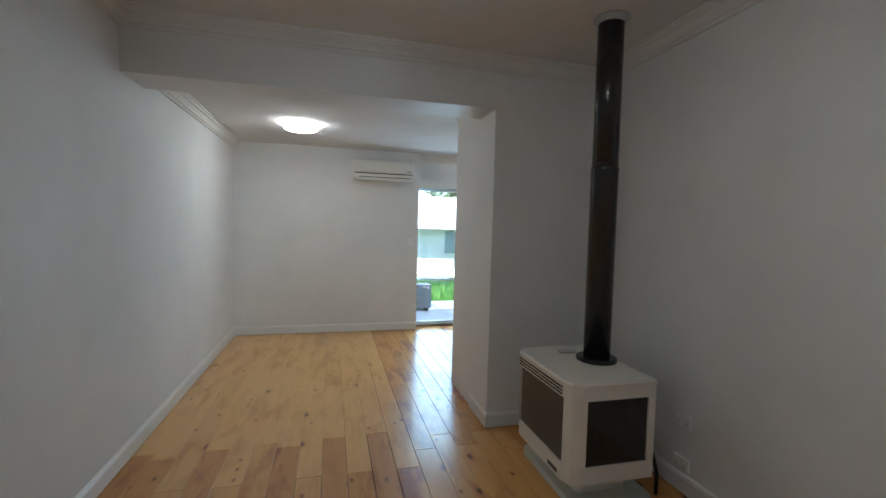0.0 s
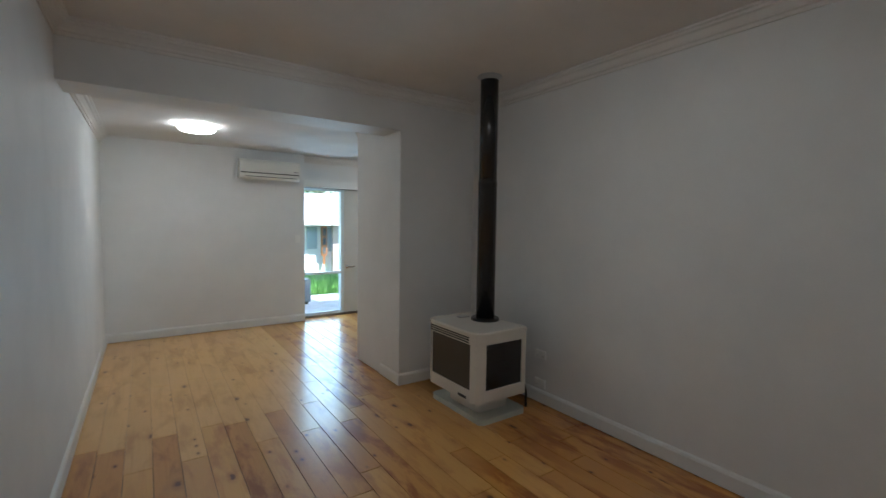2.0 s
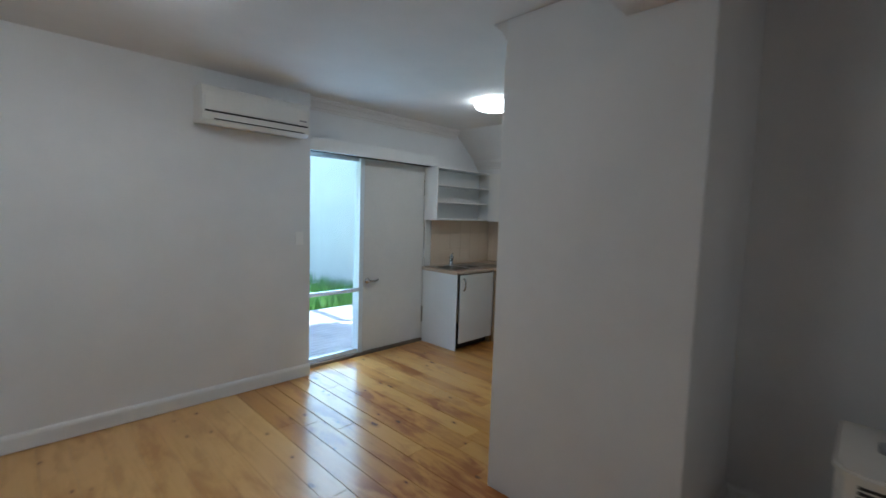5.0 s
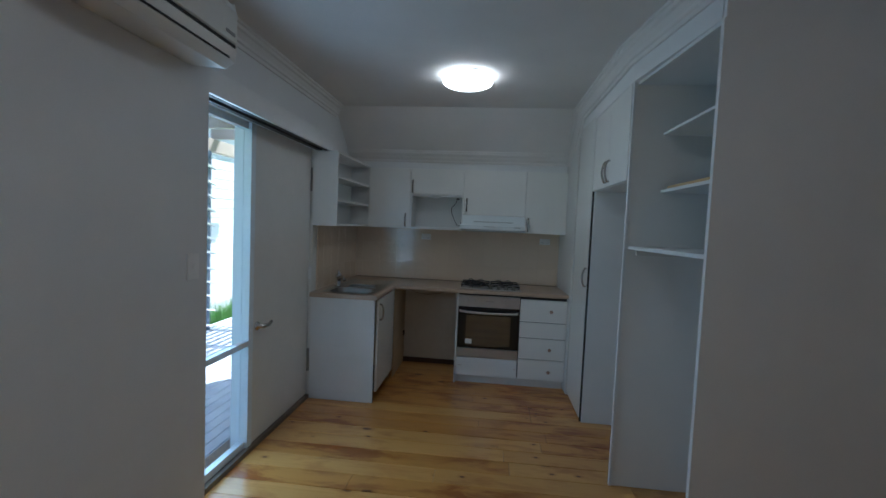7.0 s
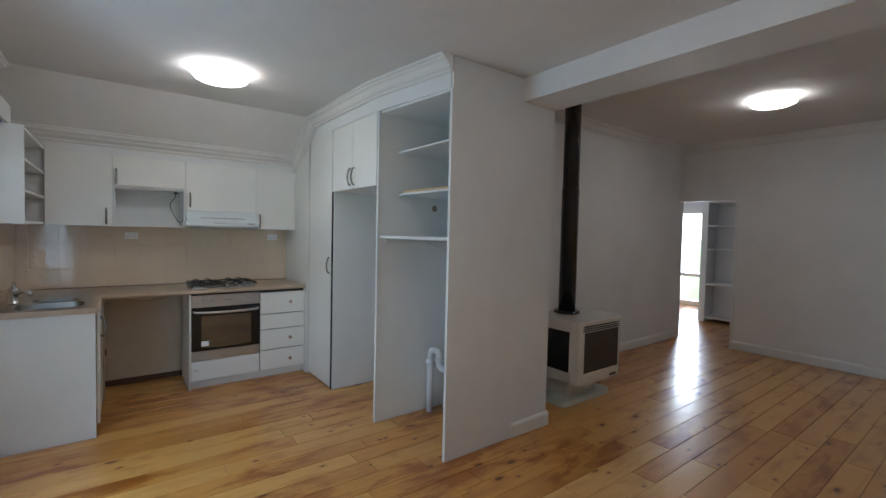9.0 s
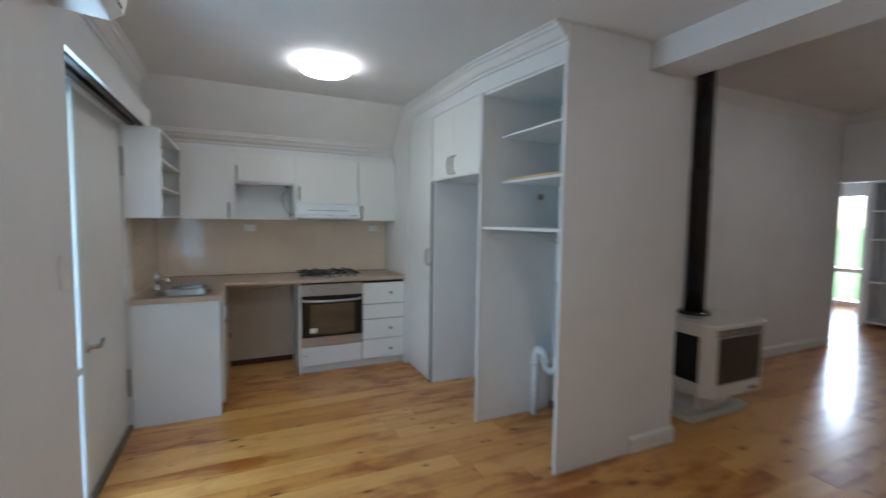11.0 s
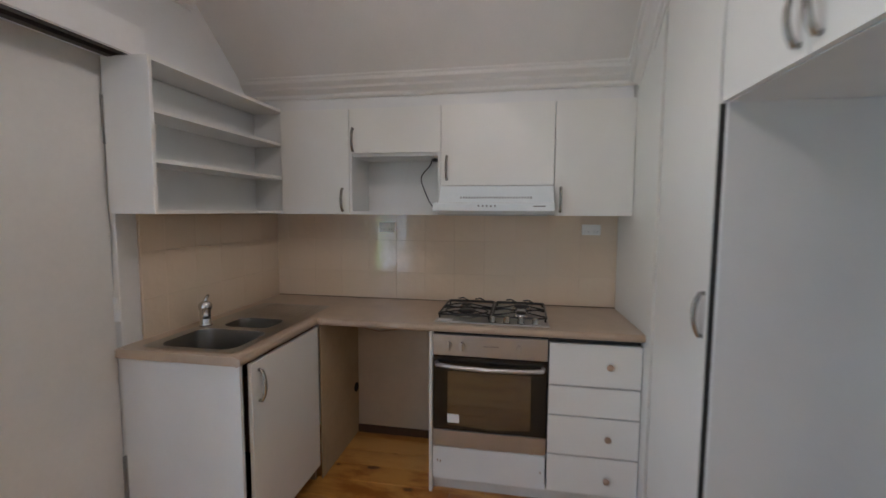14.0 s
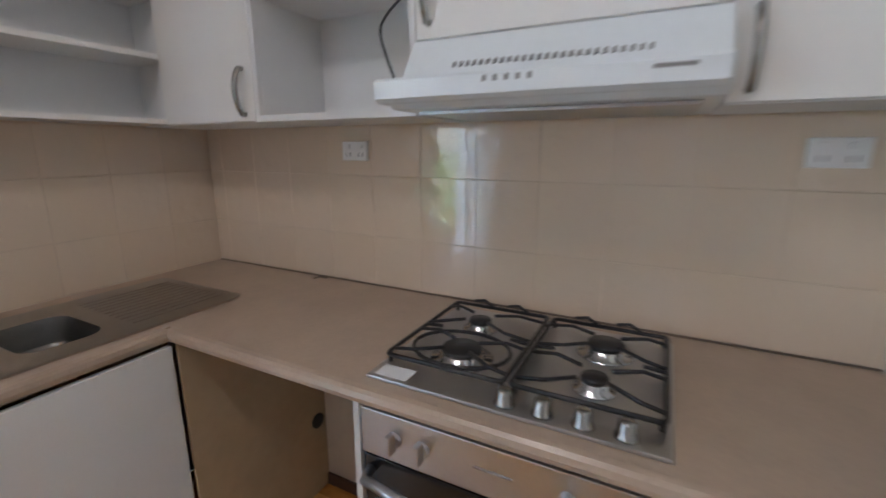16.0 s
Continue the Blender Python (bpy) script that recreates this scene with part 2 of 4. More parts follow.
LEAF = plain("leaves", (0.07, 0.12, 0.04), 0.6, vary=0.4, grain=6, relief=0.0)
BARK = plain("bark", (0.16, 0.12, 0.09), 0.9, vary=0.4, grain=30, relief=0.6)
CLAD = plain("white_weatherboard", (0.78, 0.78, 0.76), 0.6, vary=0.06, grain=40)
BRICKY = plain("pink_brick", (0.66, 0.54, 0.5), 0.85, vary=0.2, grain=30, relief=0.3)
ROOFING = plain("roof_sheet", (0.42, 0.44, 0.46), 0.45, vary=0.1, grain=20)
ORANGEWOOD = plain("orange_timber", (0.42, 0.17, 0.05), 0.5, vary=0.2, grain=30)
DARKPANE = plain("dark_pane", (0.06, 0.08, 0.09), 0.08, vary=0.1, relief=0.0)
CONDENSER = plain("condenser_grey", (0.2, 0.22, 0.25), 0.5, vary=0.1)
GLASS = clear_glass("window_glass")
LAMPGLOW = glow("lamp_diffuser", (1.0, 0.955, 0.86), LAMP)
DININGGLOW = glow("dining_lamp_diffuser", (1.0, 0.955, 0.86), LAMP * 1.25)

# glazed wall tile, slightly wavy, each tile its own tone
TILE, _t, _b = material("cream_wall_tile")
_n = node(_t, "ShaderNodeTexNoise", Scale=16.0, Detail=3.0)
_t.links.new(place(_t), _n.inputs["Vector"])
_i = _t.nodes.new("ShaderNodeObjectInfo")
_t.links.new(ramp(_t, _i.outputs["Random"], [(0.0, (0.72, 0.575, 0.425)), (0.5, (0.735, 0.59, 0.44)), (1.0, (0.75, 0.605, 0.455))]), _b.inputs["Base Color"])
_b.inputs["Roughness"].default_value = 0.06
_b.inputs["IOR"].default_value = 1.6
_b.inputs["Coat Weight"].default_value = 1.0
_b.inputs["Coat Roughness"].default_value = 0.03
bump(_t, _b, _n.outputs[0], 0.42, 0.012)

# ---- mesh helpers ----
ORIGIN = {}


def thing(name, at, label, category, group="", kind=""):
    e = new(name)
    e.location = at
    ORIGIN[e.name] = Vector(at)
    return tagged(e, label, category, group, kind)


def finish(name, bm, mat, smooth=False):
    me = bpy.data.meshes.new(name)
    bmesh.ops.recalc_face_normals(bm, faces=bm.faces)
    bm.to_mesh(me)
    bm.free()
    me.materials.append(mat)
    if smooth:
        for p in me.polygons:
            p.use_smooth = True
    return me


def part(name, bm, mat, parent, label="", smooth=False):
    """Links a bmesh in world metres as one mesh under a thing or a part of it."""
    me = finish(name, bm, mat, smooth)
    o = new(name, me)
    if parent is not None:
        base = ORIGIN[parent.name]
        me.transform(Matrix.Translation(-base))
        o.parent = parent
        ORIGIN[o.name] = base
    else:
        ORIGIN[o.name] = Vector((0, 0, 0))
    return tagged(o, label)


def box(bm, x0, y0, z0, x1, y1, z1, bevel=0.0):
    x0, x1, y0, y1, z0, z1 = min(x0, x1), max(x0, x1), min(y0, y1), max(y0, y1), min(z0, z1), max(z0, z1)
    r = bmesh.ops.create_cube(bm, size=1, matrix=Matrix.LocRotScale(((x0 + x1) / 2, (y0 + y1) / 2, (z0 + z1) / 2), None, (x1 - x0, y1 - y0, z1 - z0)))
    if bevel:
        es = list({e for v in r["verts"] for e in v.link_edges})
        bmesh.ops.bevel(bm, geom=es, offset=bevel, segments=2, affect="EDGES", profile=0.6)
    return bm


def B(*a, bevel=0.0):
    return box(bmesh.new(), *a, bevel=bevel)


def prism(bm, outline, axis, a, b):
    """An outline of (u, v) pulled from a to b along an axis: x: (y, z); y: (x, z); z: (x, y)."""
    def p(u, v, w):
        return {"x": (w, u, v), "y": (u, w, v), "z": (u, v, w)}[axis]
    lo = [bm.verts.new(p(u, v, a)) for u, v in outline]
    hi = [bm.verts.new(p(u, v, b)) for u, v in outline]
    n = len(outline)
    bm.faces.new(lo)
    bm.faces.new(hi)
    for i in range(n):
        bm.faces.new((lo[i], lo[(i + 1) % n], hi[(i + 1) % n], hi[i]))
    return bm


def tube(bm, pts, r, seg=10, caps=True):
    """A round bar along a path; r may be one radius or one for each point."""
    pts = [Vector(p) for p in pts]
    rs = r if isinstance(r, (list, tuple)) else [r] * len(pts)
    rings, side = [], None
    for i, p in enumerate(pts):
        d = (pts[min(i + 1, len(pts) - 1)] - pts[max(i - 1, 0)]).normalized()
        if side is None:
            side = d.orthogonal().normalized()
        side = (side - d * side.dot(d)).normalized()
        up = d.cross(side)
        rings.append([bm.verts.new(p + (side * math.cos(a) + up * math.sin(a)) * rs[i]) for a in [2 * math.pi * k / seg for k in range(seg)]])
    for a, b in zip(rings, rings[1:]):
        for k in range(seg):
            bm.faces.new((a[k], a[(k + 1) % seg], b[(k + 1) % seg], b[k]))
    if caps:
        bm.faces.new(rings[0])
        bm.faces.new(rings[-1])
    return bm


def lathe(bm, profile, centre, seg=24, axis="z"):
    """Turns a profile of (radius, height) round an upright or level axis."""
    c = Vector(centre)
    rings = []
    for r, h in profile:
        ring = []
        for k in range(seg):
            a = 2 * math.pi * k / seg
            u, v = r * math.cos(a), r * math.sin(a)
            q = {"z": (u, v, h), "x": (h, u, v), "y": (u, h, v)}[axis]
            ring.append(bm.verts.new(c + Vector(q)))
        rings.append(ring)
    for a, b in zip(rings, rings[1:]):
        for k in range(seg):
            bm.faces.new((a[k], a[(k + 1) % seg], b[(k + 1) % seg], b[k]))
    bm.faces.new(rings[0])
    bm.faces.new(rings[-1])
    return bm


def rounded(x0, y0, x1, y1, r, seg=5):
    out = []
    for cx, cy, a0 in ((x1 - r, y1 - r, 0), (x0 + r, y1 - r, 90), (x0 + r, y0 + r, 180), (x1 - r, y0 + r, 270)):
        for k in range(seg + 1):
            a = radians(a0 + 90 * k / seg)
            out.append((cx + r * math.cos(a), cy + r * math.sin(a)))
    return out


def setting(name, bm, mat, label, smooth=False):
    return tagged(part(name, bm, mat, None, "", smooth), label, "", "", "structure")


def sweep(bm, path, profile, out):
    """A moulding along a path on a wall: profile of (out, down) from the line where wall and ceiling meet."""
    pts = [Vector(p) for p in path]
    o = Vector(out)
    rings = []
    for i, p in enumerate(pts):
        dirs = []
        if i > 0:
            dirs.append((p - pts[i - 1]).normalized())
        if i < len(pts) - 1:
            dirs.append((pts[i + 1] - p).normalized())
        downs = []
        for d in dirs:
            n = d.cross(o).normalized()
            downs.append(-n if n.z > 0 else n)
        dn = sum(downs, Vector()) / len(downs)
        dn = dn / max(0.3, dn.length_squared)
        rings.append([bm.verts.new(p + o * u + dn * v) for u, v in profile])
    k = len(profile)
    for a, b in zip(rings, rings[1:]):
        for j in range(k):
            bm.faces.new((a[j], a[(j + 1) % k], b[(j + 1) % k], b[j]))
    bm.faces.new(rings[0])
    bm.faces.new(rings[-1])
    return bm


XL, XR, XB, YF, YK, YB = -0.825, 2.39, 4.335, 6.46, 6.61, -0.54
ZL, ZK, BEAM = 2.73, 2.53, 2.37
CORNICE = [(0, 0), (0.085, 0), (0.085, 0.012), (0.07, 0.016), (0.066, 0.03), (0.05, 0.036), (0.03, 0.06), (0.026, 0.075), (0.014, 0.08), (0.012, 0.1), (0, 0.1)]

# ---- large structure ----
setting("wall_west", B(XL - 0.12, YB - 0.12, 0, XL, YF + 0.29, 2.85), WALL, "white painted plaster wall, long and bare")
w = B(XL, YF, 0, 1.603, YF + 0.29, 2.85)
setting("wall_north", w, WALL, "white painted plaster wall under the air conditioner")
w = B(1.603, YK, 2.105, 4.475, YK + 0.14, 2.85)
box(w, 3.245, YK, 0, 4.475, YK + 0.14, 2.105)
setting("wall_kitchen_north", w, WALL, "white painted wall round the back door and kitchen corner")
setting("wall_kitchen_east", B(XB, 3.58, 0, XB + 0.14, YK, 2.85), WALL, "kitchen back wall, painted and half tiled")
w = B(1.545, 3.34, 0, XR, 3.71, 2.85)
box(w, XR, 3.58, 0, XB, 3.71, 2.85)
setting("wall_partition", w, WALL, "thick white painted partition between heater and kitchen cupboards")
setting("wall_east", B(XR, YB - 0.12, 0, XR + 0.12, 3.578, 2.85), WALL, "bare white painted wall behind the heater")
w = B(XL, YB - 0.12, 0, 1.68, YB, 2.85)
box(w, 1.68, YB - 0.12, 1.965, XR, YB, 2.85)
setting("wall_south", w, WALL, "white painted wall with an open doorway")
setting("beam", B(XL, 3.34, BEAM, 1.545, 3.68, 2.80), WALL, "boxed painted ceiling beam across the room")
setting("ceiling_living", B(XL, YB, ZL, XR, 3.34, ZL + 0.1), CEIL, "off-white painted flat ceiling")
w = B(XL, 3.68, ZK, 3.6, YF, ZK + 0.1)
box(w, 1.603, YF, ZK, 3.6, YK, ZK + 0.1)
prism(w, [(3.6, ZK), (4.0, 2.19), (XB, 2.19), (XB, ZK + 0.1), (3.6, ZK + 0.1)], "y", 3.71, YK)
setting("ceiling_kitchen", w, CEIL, "off-white painted ceiling sloping down over the kitchen wall")
setting("bulkhead", B(4.06, 4.442, 2.04, XB, YK, 2.19), WALL, "white painted strip above the wall cupboards")

# floor under the boards, and the room behind
setting("floor", B(XL, YB, -0.12, XB, YK, -0.024), SUBFLOOR, "dark gaps under the timber floor")
setting("floor_back_room", B(0.6, -4.25, -0.12, 4.7, YB, -0.002), PINE_AMBER, "varnished pine floor beyond the doorway")
setting("wall_back_room_west", B(0.48, -4.25, 0, 0.6, YB - 0.12, 2.7), WALL, "white painted wall beyond the doorway")
setting("wall_back_room_east", B(4.7, -4.25, 0, 4.82, YB - 0.12, 2.7), WALL, "white painted wall beyond the doorway")
w = B(0.6, -4.25, 0, 3.3, -4.1, 2.7)
box(w, 3.3, -4.25, 2.12, 4.02, -4.1, 2.7)
box(w, 4.02, -4.25, 0, 4.7, -4.1, 2.7)
setting("wall_back_room_south", w, WALL, "white painted wall with a glazed door")
setting("wall_back_room_north", B(XR + 0.12, YB - 0.12, 0, 4.7, YB, 2.7), WALL, "white painted wall beyond the doorway")
setting("ceiling_back_room", B(0.48, -4.25, 2.6, 4.82, YB - 0.12, 2.7), CEIL, "off-white ceiling beyond the doorway")

# mouldings
for nm, path, out in (
    ("cornice_west", [(XL, 3.68, ZK), (XL, YF, ZK)], (1, 0, 0)),
    ("cornice_kitchen_north", [(1.603, YK, ZK), (3.62, YK, ZK)], (0, -1, 0)),
    ("cornice_cupboards", [(1.545, 4.303, ZK), (2.3, 4.405, ZK), (3.6, 4.405, ZK), (4.06, 4.405, 2.14)], (0, 1, 0)),
    ("cornice_living_west", [(XL, YB, ZL), (XL, 3.34, ZL)], (1, 0, 0)),
    ("cornice_living_east", [(XR, YB, ZL), (XR, 3.34, ZL)], (-1, 0, 0)),
    ("cornice_living_north", [(XL, 3.34, ZL), (XR, 3.34, ZL)], (0, -1, 0)),
    ("cornice_living_south", [(XL, YB, ZL), (XR, YB, ZL)], (0, 1, 0)),
):
    setting(nm, sweep(bmesh.new(), path, CORNICE, out), CEIL, "white stepped plaster cornice")
big = [(0, 0), (0.085, 0), (0.085, 0.012), (0.077, 0.018), (0.074, 0.036), (0.062, 0.046), (0.05, 0.056), (0.046, 0.068), (0.03, 0.08), (0.018, 0.09), (0.016, 0.104), (0.01, 0.114), (0, 0.114)]
setting("cornice_kitchen_east", sweep(bmesh.new(), [(4.06, 4.42, 2.215), (4.06, YK, 2.215)], big, (-1, 0, 0)), CEIL, "white stepped plaster cornice over the cupboards")

SKIRT = [(0, 0), (0.018, 0), (0.018, 0.085), (0.012, 0.1), (0.006, 0.105), (0, 0.108)]


def skirting(nm, a, b, out):
    a, b, o = Vector(a), Vector(b), Vector(out)
    bm = bmesh.new()
    r = [[bm.verts.new(p + o * u + Vector((0, 0, v + 0.006))) for u, v in SKIRT] for p in (a, b)]
    for j in range(len(SKIRT)):
        bm.faces.new((r[0][j], r[0][(j + 1) % len(SKIRT)], r[1][(j + 1) % len(SKIRT)], r[1][j]))
    bm.faces.new(r[0])
    bm.faces.new(r[1])
    return tagged(part(nm, bm, TRIM, None), "white gloss timber skirting board", "", "", "structure")


skirting("baseboard_west", (XL, YB, 0), (XL, YF, 0), (1, 0, 0))
skirting("baseboard_north", (XL, YF, 0), (1.603, YF, 0), (0, -1, 0))
skirting("baseboard_east", (XR, YB, 0), (XR, 3.34, 0), (-1, 0, 0))
skirting("baseboard_partition_south", (1.545, 3.34, 0), (XR, 3.34, 0), (0, -1, 0))
skirting("baseboard_partition_end", (1.545, 3.322, 0), (1.545, 3.722, 0), (-1, 0, 0))
skirting("baseboard_south", (XL, YB, 0), (1.68, YB, 0), (0, 1, 0))

# ---- back door, side light and pelmet ----
d = thing("door_1", (2.42, 6.68, 0), "closed white flush back door beside a narrow glass side light", "door", kind="structure")
part("door_leaf", B(2.305, 6.628, 0.035, 3.145, 6.668, 2.062, bevel=0.003), DOOR, d, "flat white painted door leaf")
leaf = d.children[0]
rose = lathe(bmesh.new(), [(0.0, 0), (0.029, 0), (0.029, -0.006), (0.025, -0.011), (0.012, -0.013), (0.011, -0.045), (0.0, -0.046)], (2.352, 6.628, 0.79), 20, "y")
part("handle_rose", rose, CHROME, leaf, "round chrome rose", True)
part("lever_handle", tube(bmesh.new(), [(2.352, 6.585, 0.79), (2.375, 6.582, 0.79), (2.41, 6.584, 0.786), (2.445, 6.588, 0.789), (2.475, 6.592, 0.798)], [0.013, 0.0135, 0.012, 0.011, 0.009], 10), SATIN, leaf, "curved dull chrome lever", True)
for z in (0.23, 1.0, 1.72):
    h = B(3.138, 6.616, z, 3.156, 6.63, z + (0.19 if z != 1.0 else 0.1), bevel=0.002)
    tube(h, [(3.147, 6.614, z), (3.147, 6.614, z + (0.19 if z != 1.0 else 0.1))], 0.006, 8)
    part("hinge", h, HINGE if z != 1.0 else TRIM, d)
part("mullion_post", B(2.247, 6.622, 0.03, 2.3, 6.672, 2.062, bevel=0.003), FRAME, d, "pale painted post between glass and door")
part("post_back", B(2.247, 6.673, 0.03, 2.28, 6.735, 2.062, bevel=0.003), FRAME, d)
part("door_stop", B(2.282, 6.673, 0.03, 2.32, 6.70, 2.062, bevel=0.002), SILL, d)
part("jamb", B(3.15, 6.606, 0.0, 3.245, 6.745, 2.062, bevel=0.003), DOOR, d)
part("head_frame", B(1.603, 6.612, 2.062, 3.245, 6.748, 2.105, bevel=0.003), FRAME, d)
part("side_jamb", B(1.603, 6.64, 0.03, 1.635, 6.70, 2.062, bevel=0.003), FRAME, d)
part("sill", B(1.603, 6.606, -0.02, 3.245, 6.80, 0.03, bevel=0.005), SILL, d, "dark worn timber threshold")
part("lower_sash", B(1.635, 6.64, 0.03, 2.245, 6.68, 0.075, bevel=0.003), FRAME, d)
part("upper_sash", B(1.635, 6.64, 2.02, 2.245, 6.68, 2.062, bevel=0.003), FRAME, d)
part("mid_rail", B(1.636, 6.624, 0.685, 2.255, 6.656, 0.722, bevel=0.004), FRAME, d, "pale rail across the glass")
g = part("pane", B(1.635, 6.658, 0.075, 2.248, 6.663, 2.02), GLASS, d)
g.visible_shadow = False
pm = thing("pelmet", (2.4, 6.53, 2.045), "white painted boxed pelmet over the back door", "pelmet", kind="structure")
part("front_board", B(1.605, 6.462, 2.05, 3.19, 6.482, 2.165, bevel=0.002), TRIM, pm)
part("top_board", B(1.605, 6.482, 2.145, 3.19, 6.608, 2.165), TRIM, pm)
part("end_board", B(3.172, 6.482, 2.05, 3.19, 6.608, 2.145), TRIM, pm)
tr = B(1.605, 6.5, 2.055, 3.165, 6.525, 2.144)
box(tr, 1.605, 6.545, 2.048, 3.165, 6.578, 2.144)
part("soffit", B(1.605, 6.58, 2.066, 3.17, 6.606, 2.144), TRIM, pm)
part("track", tr, TRACK, pm, "dark sliding door track")

# ---- ceiling lamps ----


def oyster_lamp(x, y, z, r=0.178, light=LAMPGLOW):
    e = thing("ceiling_lamp", (x, y, z), "round glowing oyster ceiling lamp with a white rim", "lamp", "ceiling lamps")
    part("rim", lathe(bmesh.new(), [(r * 0.9, 0), (r * 0.93, -0.002), (r * 0.93, -0.012), (r * 0.9, -0.014)], (x, y, z), 40), TRIM, e, "", True)
    part("diffuser", lathe(bmesh.new(), [(r * 0.93, -0.014), (r * 0.98, -0.022), (r * 0.98, -0.042), (r * 0.93, -0.056), (r * 0.8, -0.066), (r * 0.5, -0.074), (r * 0.25, -0.077), (0.01, -0.078)], (x, y, z), 40), light, e, "glowing opal diffuser", True)
    return e


oyster_lamp(0.078, 5.13, ZK, light=DININGGLOW)
oyster_lamp(2.795, 5.365, ZK)
oyster_lamp(0.82, 1.2, ZL)

# ---- air conditioner ----
ac = thing("air_conditioner", (1.09, YF, 2.11), "ivory wall-mounted split air conditioner with dark louvre gaps", "air conditioner")
prof = [(YF, 2.125), (6.30, 2.108), (6.262, 2.135), (6.252, 2.18), (6.252, 2.33), (6.265, 2.362), (6.30, 2.378), (YF, 2.378)]
part("body", prism(bmesh.new(), prof, "x", 0.675, 1.48), ACWHITE, ac)
part("front_panel", prism(bmesh.new(), [(6.249, 2.2), (6.244, 2.205), (6.243, 2.325), (6.256, 2.352), (6.262, 2.352), (6.252, 2.2)], "x", 0.69, 1.465), ACWHITE, ac)
part("louvre", prism(bmesh.new(), [(6.262, 2.132), (6.29, 2.106), (6.296, 2.110), (6.266, 2.138)], "x", 0.76, 1.43), ACWHITE, ac)
part("air_slot", B(0.69, 6.249, 2.186, 1.465, 6.256, 2.198), DARKGAP, ac, "thin dark slot")
part("air_slot", B(0.75, 6.258, 2.138, 1.44, 6.266, 2.146), DARKGAP, ac, "thin dark slot")
part("end_cap", B(1.467, 6.262, 2.13, 1.486, 6.45, 2.37, bevel=0.006), ACWHITE, ac)
part("badge", B(1.39, 6.2405, 2.225, 1.45, 6.243, 2.238), GREYPLATE, ac)


def wall_plate(nm, x, y, z, w, h, axis, label, cat, rocker):
    """Plate on a wall that faces -x or -y."""
    e = thing(nm, (x, y, z), label, cat)
    if axis == "y":
        part("plate", B(x - w / 2, y - 0.009, z - h / 2, x + w / 2, y, z + h / 2, bevel=0.002), PLATE, e)
        for k in rocker:
            part("rocker", B(x + k - 0.008, y - 0.014, z - 0.012, x + k + 0.008, y - 0.008, z + 0.012, bevel=0.001), PLATE, e)
    else:
        part("plate", B(x - 0.013, y - w / 2, z - h / 2, x, y + w / 2, z + h / 2, bevel=0.002), PLATE, e)
        for k in rocker:
            part("rocker", B(x - 0.018, y + k - 0.008, z + h * 0.12, x - 0.008, y + k + 0.008, z + h * 0.34, bevel=0.001), PLATE, e)
            for s in (-0.008, 0.008):
                part("slot", B(x - 0.0135, y + k + s - 0.0015, z - h * 0.3, x - 0.006, y + k + s + 0.0015, z - h * 0.08), GREYPLATE, e)
    return e


wall_plate("light_switch", 1.5, YF, 1.265, 0.072, 0.115, "y", "white plastic light switch beside the back door", "switch", (0.0,))
wall_plate("power_outlet", XR, 2.36, 0.42, 0.115, 0.072, "x", "white double power outlet low behind the heater", "outlet", (-0.03, 0.03))
wall_plate("power_outlet", XR, 2.36, 0.17, 0.115, 0.072, "x", "white double power outlet just above the skirting", "outlet", (-0.03, 0.03))
wall_plate("power_outlet", 4.322, 5.835, 1.357, 0.1, 0.062, "x", "white double power outlet on cream tiles", "outlet", (-0.025, 0.025))
wall_plate("power_outlet", 4.322, 4.59, 1.357, 0.105, 0.062, "x", "white double power outlet on cream tiles beside the pantry", "outlet", (-0.025, 0.025))

# ---- gas heater with its flue ----
ht = thing("gas_heater", (1.82, 2.57, 0), "ivory enamel freestanding gas heater with dark glass sides", "heater")
HX0, HX1, HY0, HY1 = 1.572, 2.075, 2.232, 2.905


def bay(c, x0=HX0, x1=HX1, y0=HY0, y1=HY1):
    return [(x0, y0 + c), (x0 + c * 0.3, y0 + c * 0.35), (x0 + c, y0), (x1, y0), (x1, y1), (x0 + c, y1), (x0 + c * 0.3, y1 - c * 0.35), (x0, y1 - c)]


part("base_plate", prism(bmesh.new(), rounded(1.66, 2.275, 2.14, 2.965, 0.05), "z", 0.0, 0.042), BASEPLATE, ht, "pale rounded floor plate")
part("pedestal", prism(bmesh.new(), rounded(1.73, 2.4, 2.06, 2.80, 0.04), "z", 0.042, 0.2), ENAMEL, ht)
part("lower_rail", prism(bmesh.new(), bay(0.075), "z", 0.195, 0.285), ENAMEL, ht)
part("body", prism(bmesh.new(), bay(0.075, HX0 + 0.02, HX1, HY0 + 0.02, HY1 - 0.02), "z", 0.285, 0.64), DARKGAP, ht)
part("upper_rail", prism(bmesh.new(), bay(0.075), "z", 0.635, 0.705), ENAMEL, ht)
top = prism(bmesh.new(), bay(0.08, HX0 - 0.008, HX1, HY0 - 0.008, HY1 + 0.008), "z", 0.705, 0.73)
bmesh.ops.bevel(top, geom=[e for e in top.edges if e.verts[0].co.z > 0.72 and e.verts[1].co.z > 0.72], offset=0.009, segments=3, affect="EDGES")
part("top", top, ENAMEL, ht, "", False)
